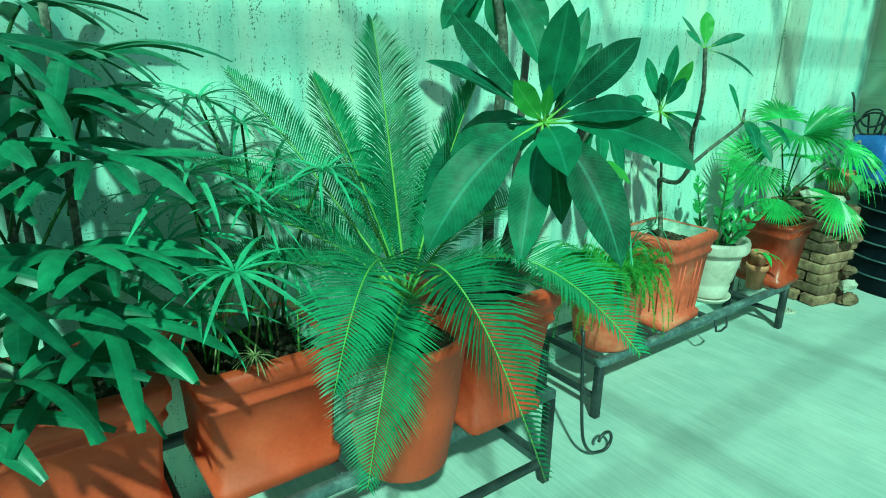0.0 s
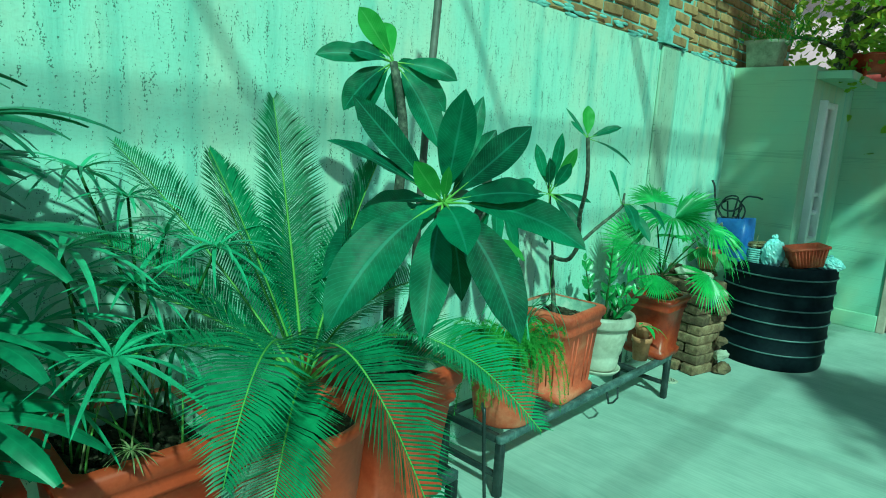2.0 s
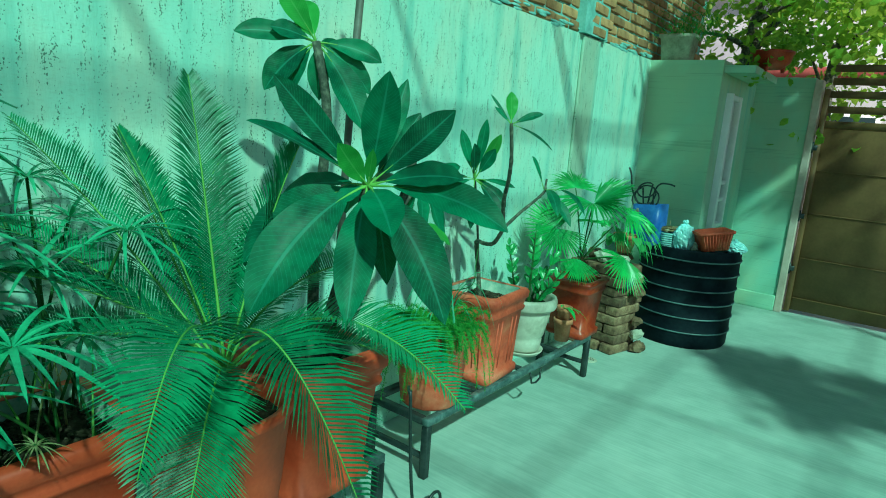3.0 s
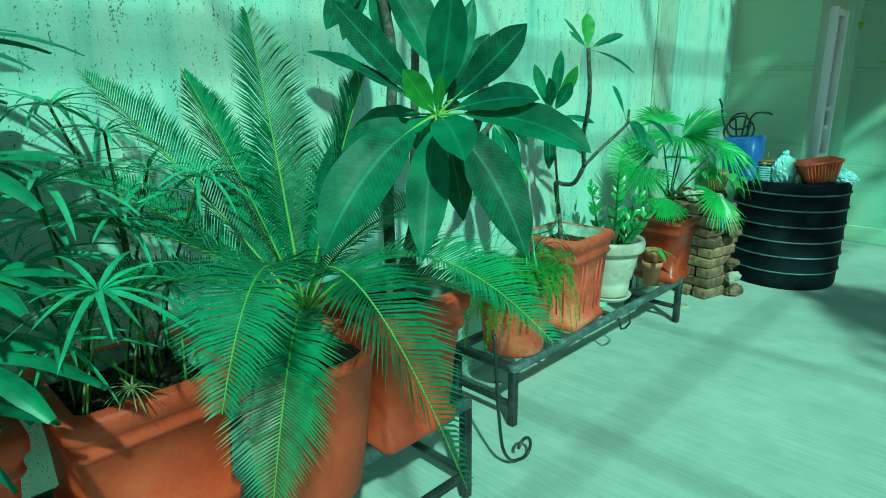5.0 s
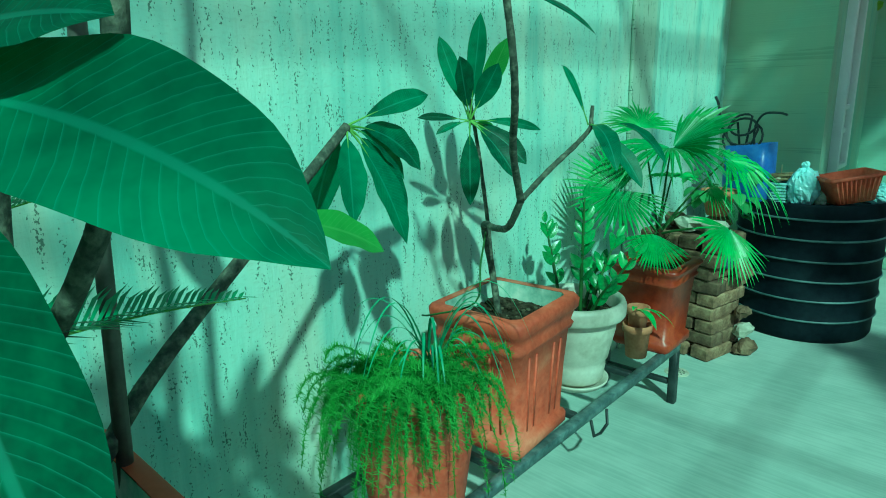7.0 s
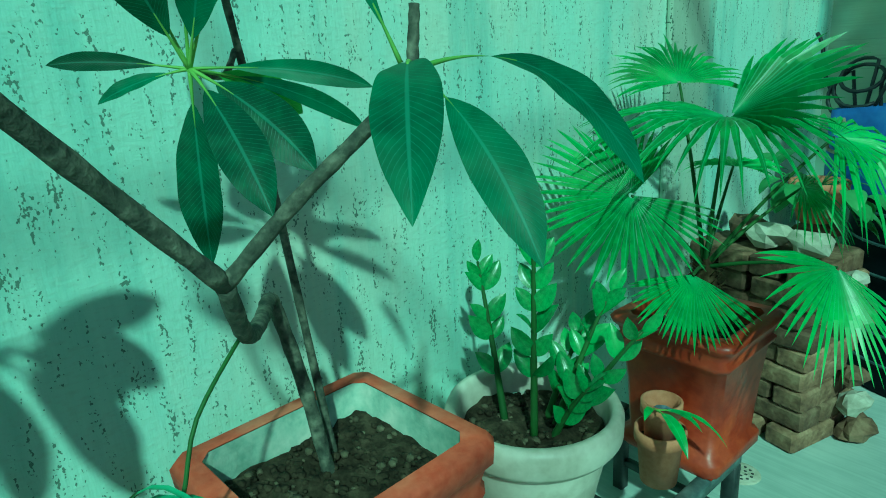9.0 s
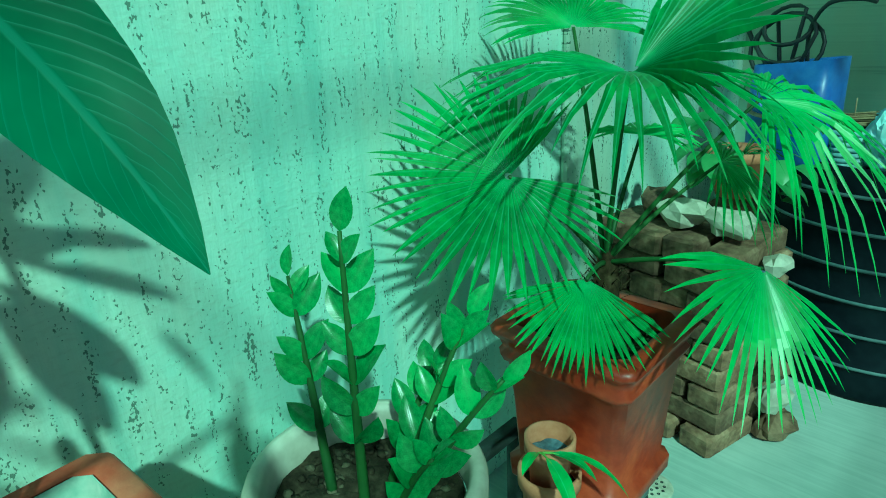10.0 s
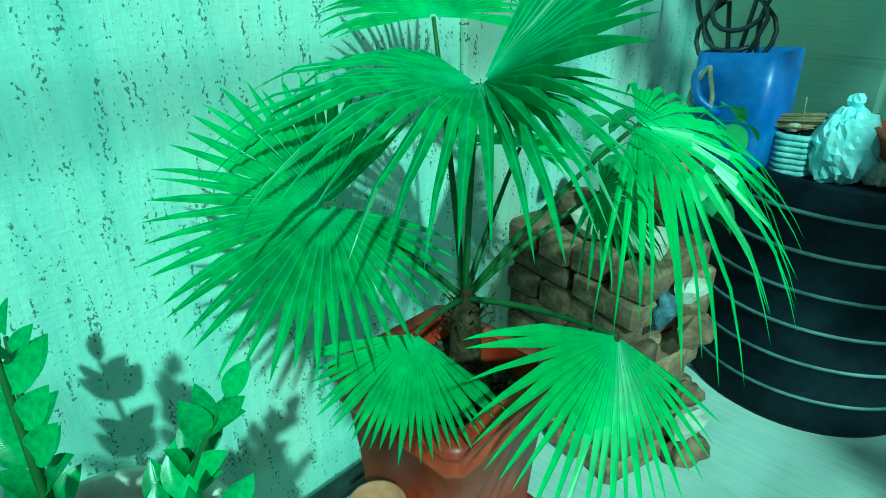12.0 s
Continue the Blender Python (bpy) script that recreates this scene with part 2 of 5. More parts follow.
LADY = leafy("lady_palm_leaf", (0.005, 0.11, 0.055), (0.016, 0.29, 0.13), 0.34, 0.25, (0.03, 0.34, 0.16), 0.14, vein_n=0.6, spec=0.35)
SEDGE = leafy("umbrella_sedge_leaf", (0.016, 0.26, 0.13), (0.05, 0.5, 0.25), 0.3, thin=0.2, spec=0.4)
SEDGE_DRY = leafy("dry_sedge_leaf", (0.25, 0.28, 0.1), (0.4, 0.42, 0.2), 0.6, thin=0.2)
ZZ = leafy("glossy_zz_leaf", (0.008, 0.18, 0.045), (0.03, 0.42, 0.1), 0.26, 0.12, (0.06, 0.4, 0.12), 0.12, spec=0.5)
FERN = leafy("asparagus_fern_leaf", (0.03, 0.3, 0.04), (0.07, 0.48, 0.08), 0.5, thin=0.35)
HEART = leafy("heart_shaped_leaf", (0.03, 0.24, 0.07), (0.08, 0.4, 0.13), 0.35, thin=0.3)
TREE_LEAF = leafy("tree_leaf", (0.14, 0.36, 0.02), (0.46, 0.68, 0.08), 0.45, thin=0.6)

# ---- builders ----
class Mesh:
    """Collects corners, faces and leaf coordinates for one part."""

    def __init__(self):
        self.v, self.f, self.uv = [], [], []

    def put(self, verts, faces, uvs=None):
        n = len(self.v)
        self.v += [tuple(p) for p in verts]
        self.f += [tuple(i + n for i in f) for f in faces]
        self.uv += list(uvs) if uvs else [(0.0, 0.0)] * len(verts)
        return self


def as_mesh(name, b, material, smooth=True):
    me = bpy.data.meshes.new(name)
    me.from_pydata(b.v, [], b.f)
    lay = me.uv_layers.new(name="UVMap")
    idx = np.empty(len(me.loops), dtype=np.int32)
    me.loops.foreach_get("vertex_index", idx)
    lay.data.foreach_set("uv", np.array(b.uv, dtype=np.float32)[idx].ravel())
    me.polygons.foreach_set("use_smooth", [smooth] * len(me.polygons))
    me.materials.append(material)
    me.update()
    return me


def part(name, b, material, parent=None, label="", smooth=True):
    ob = new(name, as_mesh(name, b, material, smooth))
    if parent:
        ob.parent = parent
    return tagged(ob, label)


def thing(name, at, label, category, group="", rz=0.0):
    ob = new(name)
    ob.matrix_world = pose(*at, 0, 0, rz)
    return tagged(ob, label, category, group)


def put_box(b, lo, hi, bevel=0.0):
    """A box with chamfered upright and level edges."""
    x0, y0, z0 = lo
    x1, y1, z1 = hi
    c = min(bevel, (x1 - x0) / 3, (y1 - y0) / 3, (z1 - z0) / 3)
    if c <= 0:
        vs = [(x, y, z) for z in (z0, z1) for x, y in ((x0, y0), (x1, y0), (x1, y1), (x0, y1))]
        return b.put(vs, [(3, 2, 1, 0), (4, 5, 6, 7), (0, 1, 5, 4), (1, 2, 6, 5), (2, 3, 7, 6), (3, 0, 4, 7)])
    rings = [(c, z0), (0, z0 + c), (0, z1 - c), (c, z1)]
    return loft(b, [(x0 + i, y0 + i, x1 - i, y1 - i, z) for i, z in rings], c)


def loft(b, secs, corner=0.01, cap=True):
    """Stacked rectangles (x0, y0, x1, y1, z) with cut corners, skinned."""
    vs, fs = [], []
    for x0, y0, x1, y1, z in secs:
        c = min(corner, (x1 - x0) / 2.5, (y1 - y0) / 2.5)
        vs += [(x0 + c, y0, z), (x1 - c, y0, z), (x1, y0 + c, z), (x1, y1 - c, z),
               (x1 - c, y1, z), (x0 + c, y1, z), (x0, y1 - c, z), (x0, y0 + c, z)]
    for i in range(len(secs) - 1):
        for k in range(8):
            a, c2 = i * 8 + k, i * 8 + (k + 1) % 8
            fs.append((a, c2, c2 + 8, a + 8))
    if cap:
        fs.append(tuple(range(7, -1, -1)))
        n = (len(secs) - 1) * 8
        fs.append(tuple(n + k for k in range(8)))
    return b.put(vs, fs)


def lathe(b, profile, n=36, centre=(0, 0), cap=False, wobble=0.0):
    vs, fs = [], []
    for j, (r, z) in enumerate(profile):
        for k in range(n):
            a = 2 * math.pi * k / n
            q = r * (1 + wobble * noise.noise((math.cos(a) * 2, math.sin(a) * 2, z * 3)))
            vs.append((centre[0] + q * math.cos(a), centre[1] + q * math.sin(a), z))
    for j in range(len(profile) - 1):
        for k in range(n):
            a, c = j * n + k, j * n + (k + 1) % n
            fs.append((a, c, c + n, a + n))
    if cap:
        fs.append(tuple(range(n - 1, -1, -1)))
        fs.append(tuple((len(profile) - 1) * n + k for k in range(n)))
    return b.put(vs, fs)


def tube(b, pts, radius, n=7):
    """A round bar along pts; radius is one number or one a point."""
    pts = [Vector(p) for p in pts]
    rs = radius if isinstance(radius, (list, tuple)) else [radius] * len(pts)
    vs, fs, side = [], [], None
    for i, p in enumerate(pts):
        t = (pts[min(i + 1, len(pts) - 1)] - pts[max(i - 1, 0)]).normalized()
        if side is None:
            side = t.orthogonal().normalized()
        side = (side - t * side.dot(t)).normalized()
        up = t.cross(side)
        for k in range(n):
            a = 2 * math.pi * k / n
            vs.append(p + (side * math.cos(a) + up * math.sin(a)) * rs[i])
    for i in range(len(pts) - 1):
        for k in range(n):
            a, c = i * n + k, i * n + (k + 1) % n
            fs.append((a, c, c + n, a + n))
    fs.append(tuple(range(n - 1, -1, -1)))
    fs.append(tuple((len(pts) - 1) * n + k for k in range(n)))
    return b.put(vs, fs)


def curve3(a, c, e, n):
    a, c, e = Vector(a), Vector(c), Vector(e)
    return [a * (1 - s) ** 2 + c * (2 * s * (1 - s)) + e * s * s for s in (i / n for i in range(n + 1))]


def smooth_path(pts, n=6):
    """A rounded line through pts."""
    p = [Vector(q) for q in pts]
    out = []
    for i in range(len(p) - 1):
        a, b_, c, d = p[max(i - 1, 0)], p[i], p[i + 1], p[min(i + 2, len(p) - 1)]
        for k in range(n):
            s = k / n
            out.append(0.5 * (2 * b_ + (c - a) * s + (2 * a - 5 * b_ + 4 * c - d) * s * s + (3 * b_ - a - 3 * c + d) * s ** 3))
    return out + [p[-1]]


def oval(s):
    return max(0.0, math.sin(math.pi * s ** 0.9)) ** 0.8 * (1.0 if s < 0.8 else 1.0 - 0.35 * ((s - 0.8) / 0.2) ** 1.5)


def plumeria_leaf(s):
    return max(0.0, math.sin(math.pi * s ** 1.12)) ** 0.72 * (1.0 if s < 0.82 else 1.0 - 0.3 * ((s - 0.82) / 0.18) ** 1.4)


def strap(s):
    return min(1.0, s * 5) * (1.0 if s < 0.75 else max(0.35, 1 - (s - 0.75) * 2.4))


def needle(s):
    return min(1.0, s * 6) * (1 - s) ** 0.45


def blade(b, spine, width, up=(0, 0, 1), fold=0.15, shape=oval, wave=0.0, turn=0.0):
    """A leaf along spine: midrib and two halves, folded and wavy."""
    n = len(spine) - 1
    vs, uvs, fs = [], [], []
    up = Vector(up)
    for i, p in enumerate(spine):
        s = i / n
        t = (spine[min(i + 1, n)] - spine[max(i - 1, 0)]).normalized()
        side = t.cross(up)
        side = side.normalized() if side.length > 1e-4 else t.orthogonal().normalized()
        nor = side.cross(t)
        if turn:
            side, nor = side * math.cos(turn) + nor * math.sin(turn), nor * math.cos(turn) - side * math.sin(turn)
        w = width * 0.5 * max(shape(s), 0.008)
        for u in (-1, -0.5, 0, 0.5, 1):
            lift = abs(u) * fold * w + wave * w * math.sin(s * 19 + u * 2) * abs(u)
            vs.append(p + side * (u * w) + nor * lift)
            uvs.append((0.5 + u / 2, s))
    for i in range(n):
        for k in range(4):
            a = i * 5 + k
            fs.append((a, a + 1, a + 6, a + 5))
    return b.put(vs, fs, uvs)


def disc(b, r, z, centre=(0, 0), n=40, rough=0.012, rings=7):
    """Lumpy ground inside a pot."""
    vs, fs = [(centre[0], centre[1], z)], []
    for j in range(1, rings + 1):
        for k in range(n):
            a = 2 * math.pi * k / n
            x, y = r * j / rings * math.cos(a), r * j / rings * math.sin(a)
            h = rough * (noise.noise((x * 30, y * 30, z * 9)) + 0.6 * noise.noise((x * 90, y * 90, 1)))
            vs.append((centre[0] + x, centre[1] + y, z + h))
    for k in range(n):
        fs.append((0, 1 + k, 1 + (k + 1) % n))
    for j in range(rings - 1):
        for k in range(n):
            a, c = 1 + j * n + k, 1 + j * n + (k + 1) % n
            fs.append((a, a + n, c + n, c))
    return b.put(vs, fs)


def ground_patch(b, x0, y0, x1, y1, z, n=22, rough=0.014):
    vs = []
    for i in range(n + 1):
        for j in range(n + 1):
            x, y = x0 + (x1 - x0) * i / n, y0 + (y1 - y0) * j / n
            vs.append((x, y, z + rough * (noise.noise((x * 30, y * 30, z * 9)) + 0.6 * noise.noise((x * 90, y * 90, 1)))))
    fs = [(i * (n + 1) + j, (i + 1) * (n + 1) + j, (i + 1) * (n + 1) + j + 1, i * (n + 1) + j + 1) for i in range(n) for j in range(n)]
    return b.put(vs, fs)


def boulder(b, centre, size, seed=0, squash=(1, 1, 1), n=10):
    """A rough lump."""
    vs, fs = [], []
    for j in range(n + 1):
        th = math.pi * j / n
        for k in range(2 * n):
            ph = math.pi * k / n
            d = Vector((math.sin(th) * math.cos(ph), math.sin(th) * math.sin(ph), math.cos(th)))
            r = size * (1 + 0.5 * noise.noise(d * 1.6 + Vector((seed * 7.1, 0, 0))) + 0.14 * noise.noise(d * 5 + Vector((0, seed * 3.3, 0))))
            vs.append((centre[0] + d.x * r * squash[0], centre[1] + d.y * r * squash[1], centre[2] + d.z * r * squash[2]))
    for j in range(n):
        for k in range(2 * n):
            a, c = j * 2 * n + k, j * 2 * n + (k + 1) % (2 * n)
            fs.append((a, c, c + 2 * n, a + 2 * n))
    return b.put(vs, fs)


def crumbs(soil, x, y, z, n, seed, m, round_=True):
    """Loose lumps, bits of leaf and grit lying on the soil of a pot."""
    r = random.Random(seed)
    b = Mesh()
    for i in range(n):
        u, v = r.uniform(-1, 1), r.uniform(-1, 1)
        if round_ and u * u + v * v > 0.95:
            continue
        boulder(b, (u * x, v * y, z), r.uniform(0.003, 0.0095), i, (1.3, 1, 0.7), 3)
    tagged(part("soil_grit", b, m, soil), kind="stuff")


def structure(name, b, material, label="", parent=None, smooth=False):
    ob = part(name, b, material, parent, label, smooth)
    return tagged(ob, label, kind="structure")


# ---- structure ----
structure("ground", put_box(Mesh(), (-60, 7.2, -0.3), (60, 90, -0.01)), EARTH, "dusty open ground outside the gate")
structure("floor", put_box(Mesh(), (-0.3, -3.2, -0.25), (4.4, 7.2, 0)), FLOOR, "swept aqua-tinted cement courtyard floor")
TOP = 2.32
wall_west = structure("wall_west", put_box(Mesh(), (-0.25, -3.2, 0), (0, 5.62, TOP)), WALL, "aqua painted wall of pitted rustic plaster")
structure("pilaster", put_box(Mesh(), (0.0, 4.2, 0), (0.022, 4.49, TOP - 0.004), 0.008), PILASTER, "grey-green combed plaster pilaster")
structure("wall_end", put_box(Mesh(), (-0.25, 5.62, 0), (0.62, 5.85, TOP)), WALL_END, "aqua plastered end wall with shade put into its colour")
# return wall with the window's opening
WY0, WY1, WZ0, WZ1 = 5.86, 6.36, 0.86, 2.07
rb = Mesh()
put_box(rb, (0.42, 5.852, 0), (0.62, WY0, TOP))
put_box(rb, (0.42, WY1, 0), (0.62, 6.95, TOP))
put_box(rb, (0.42, WY0, 0), (0.62, WY1, WZ0))
put_box(rb, (0.42, WY0, WZ1), (0.62, WY1, TOP))
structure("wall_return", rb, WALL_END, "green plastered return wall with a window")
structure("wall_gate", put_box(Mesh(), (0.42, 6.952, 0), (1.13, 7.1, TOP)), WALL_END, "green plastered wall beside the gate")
structure("skirting", put_box(Mesh(), (0.624, 6.92, 0), (1.13, 6.95, 0.16), 0.006), WALL_END, "plaster skirting band")
structure("gate_post", put_box(Mesh(), (1.132, 6.93, 0), (1.2, 7.1, TOP - 0.02), 0.006), POST, "pinkish painted gate post")
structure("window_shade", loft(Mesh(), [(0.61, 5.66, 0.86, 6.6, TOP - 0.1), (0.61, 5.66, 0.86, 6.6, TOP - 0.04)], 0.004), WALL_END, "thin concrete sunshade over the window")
# Unseen walls added to close the yard; the east one lets sun over.
structure("wall_east", put_box(Mesh(), (4.2, -3.2, 0), (4.4, 7.1, 1.6)), WALL_END, "plain unseen east wall, kept low for the sun")
structure("wall_south", put_box(Mesh(), (-0.25, -3.4, 0), (4.4, -3.2, 2.2)), WALL_END, "plain unseen rear wall")

win = thing("window_1", (0.575, WY0, WZ0), "pale painted window frame with dark panes", "window")
tagged(win, kind="structure")
H, L = WZ1 - WZ0, WY1 - WY0
def bar(name, lo, hi, m=FRAME):
    return part(name, put_box(Mesh(), lo, hi, 0.004), m, win)
bar("jamb", (-0.02, 0.0, 0), (0.1, 0.05, H)); bar("jamb", (-0.02, L - 0.05, 0), (0.07, L, H))
bar("head", (-0.02, 0.052, H - 0.05), (0.06, L - 0.052, H)); bar("sill", (-0.02, 0.052, 0), (0.07, L - 0.052, 0.04))
bar("mullion", (-0.015, L / 2 - 0.02, 0.042), (0.055, L / 2 + 0.02, H - 0.052))
for z in (0.24, 0.40):
    bar("transom", (-0.012, 0.052, z), (0.05, L / 2 - 0.022, z + 0.035)); bar("transom", (-0.012, L / 2 + 0.022, z), (0.05, L - 0.052, z + 0.035))
for y0, y1 in ((0.05, L / 2 - 0.02), (L / 2 + 0.02, L - 0.05)):
    for z0, z1 in ((0.04, 0.24), (0.275, 0.40), (0.435, H - 0.05)):
        part("pane", put_box(Mesh(), (0.0, y0, z0), (0.006, y1, z1)), GLASS, win)
    for k in range(5):
        y = y0 + 0.02 + k * 0.034
        part("grille_bar", tube(Mesh(), [(0.02, y, 0.04), (0.02, min(y + 0.05, y1), 0.24)], 0.004, 5), FRAME, win)

gate = thing("gate", (1.215, 7.0, 0.02), "closed brown sheet metal gate with slats on top", "gate")
part("sheet", put_box(Mesh(), (0.03, 0, 0.02), (2.7, 0.03, 1.86), 0.005), GATE, gate)
part("stile", put_box(Mesh(), (0.0, -0.02, 0.0), (0.05, 0.045, 2.2), 0.006), GATE, gate)
part("stile", put_box(Mesh(), (2.68, -0.02, 0.0), (2.74, 0.045, 2.2), 0.006), GATE, gate)
for z in (1.84, 1.98, 2.12, 2.24, 2.36):
    part("slat", put_box(Mesh(), (0.052, -0.01, z), (2.678, 0.03, z + 0.065), 0.005), GATE, gate)
for z in (0.14, 0.55, 1.0, 1.42):
    part("seam", put_box(Mesh(), (0.055, -0.012, z), (2.675, -0.001, z + 0.012), 0.003), GATE, gate)
for z in (0.42, 0.95, 1.62):
    hinge = part("hinge", put_box(Mesh(), (-0.07, -0.035, z), (0.03, -0.021, z + 0.05), 0.004), IRON, gate)
    part("pin", tube(Mesh(), [(-0.012, -0.04, z - 0.03), (-0.012, -0.04, z + 0.08)], 0.012, 8), IRON, hinge)

# overhead frame and green net
net = thing("shade_canopy", (0, 0, 3.75), "green shade net stretched over a thin steel frame", "canopy")
# Net and bars run on past the walls, unseen, to tint the low sun.
part("net", put_box(Mesh(), (-0.3, -6.5, 0.06), (7.0, 7.15, 0.064)), NET, net)
for x in (0.05, 0.9, 1.9, 1.99, 2.4, 3.3, 4.3, 5.4, 6.6):
    part("rafter", put_box(Mesh(), (x - 0.011, -6.5, 0.02), (x + 0.011, 7.15, 0.04)), IRON, net)
for y in (-6.2, -4.8, -3.3, -1.7, -0.2, 1.2, 2.83, 2.9, 4.4, 7.1):
    part("purlin", put_box(Mesh(), (-0.3, y - 0.009, -0.012), (7.0, y + 0.009, 0.018)), IRON, net)
part("post", put_box(Mesh(), (4.24, 5.2, -2.148), (4.28, 5.24, -0.014)), IRON, net)
part("post", put_box(Mesh(), (-0.2, 4.9, -0.155), (-0.16, 4.94, -0.014)), IRON, net)

# ---- raw brick wall above the plaster ----
brick_back = structure("brick_wall", put_box(Mesh(), (-0.25, -3.2, TOP + 0.002), (-0.03, 7.1, 3.6)), MORTAR, "raw brick upper wall with aqua-splashed mortar")
brick_mesh = as_mesh("brick", put_box(Mesh(), (-0.1, -0.108, -0.033), (0.03, 0.108, 0.033), 0.008), BRICK_WALL, False)
rng = random.Random(4)
count = 0
for row in range(16):
    z = TOP + 0.04 + row * 0.078
    y = 2.5 + (0.115 if row % 2 else 0)
    while y < 7.0 and count < 300:
        if y > 2.55:
            o = new("brick", brick_mesh)
            pier = 0.06 if 4.17 < y < 4.53 else 0.0
            o.matrix_world = pose(-0.046 + pier + rng.uniform(-0.008, 0.01), y, z, rng.uniform(-2, 2), rng.uniform(-1.5, 1.5), rng.uniform(-2, 2))
            o.parent = brick_back
            count += 1
        y += 0.236
structure("brick_pier", put_box(Mesh(), (-0.03, 4.15, TOP + 0.003), (0.04, 4.54, 3.58)), MORTAR, "brick pier with aqua-splashed mortar")
drip = Mesh()
for i in range(60):
    y = 2.6 + rng.random() * 3.0
    z = TOP + rng.uniform(-0.01, 0.05)
    boulder(drip, (-0.002, y, z), rng.uniform(0.012, 0.022), i, (0.25, 3.4, 0.6), 6)
structure("mortar_smear", drip, MORTAR, "aqua mortar squeezed along the plaster's upper edge", smooth=True)

# ---- benches ----
def bench(at, length, depth, height, label, low=0.0):
    t = thing("plant_bench", at, label, "bench", "iron plant benches")
    s = 0.036
    part("front_rail", put_box(Mesh(), (depth - s, 0, height - s), (depth, length, height), 0.003), IRON_TOP, t)
    part("back_rail", put_box(Mesh(), (0, 0, height - s), (s, length, height), 0.003), IRON, t)
    for y in (0.0, length - s):
        for x in (0.0, depth - s):
            part("leg", put_box(Mesh(), (x, y, 0), (x + s, y + s, height - s - 0.001), 0.003), IRON, t)
        part("end_rail", put_box(Mesh(), (s + 0.001, y, height - s), (depth - s - 0.001, y + s, height - 0.001), 0.003), IRON, t)
        part("stretcher", put_box(Mesh(), (s + 0.001, y + 0.006, 0.09), (depth - s - 0.001, y + s - 0.006, 0.115), 0.003), IRON, t)
    n = max(2, round(length / 0.42))
    for k in range(1, n):
        y = length * k / n
        part("cross_bar", put_box(Mesh(), (s + 0.001, y, height - 0.026), (depth - s - 0.001, y + 0.026, height - 0.001), 0.003), IRON, t)
    if low:
        part("low_rail", put_box(Mesh(), (depth - s + 0.004, s + 0.001, low), (depth - 0.004, length - s - 0.001, low + 0.03), 0.003), IRON, t)
    return t

B2, B1 = 0.30, 0.41
bench((0.13, 2.06, 0), 1.75, 0.38, B2, "long low black iron bench carrying flower pots")
bench((0.16, -0.62, 0), 2.2, 0.53, B1, "black iron bench with scuffed edge under big planters", 0.08)
hook = thing("bench_hook", (0.49, 3.0, 0), "small bent iron bracket under the bench", "bracket")
part("rod", tube(Mesh(), [(0.015, 0, B2 - 0.04), (0.03, 0.0, 0.2), (0.03, 0.05, 0.19), (0.025, 0.11, 0.2), (0.02, 0.11, B2 - 0.04)], 0.006, 6), IRON, hook)

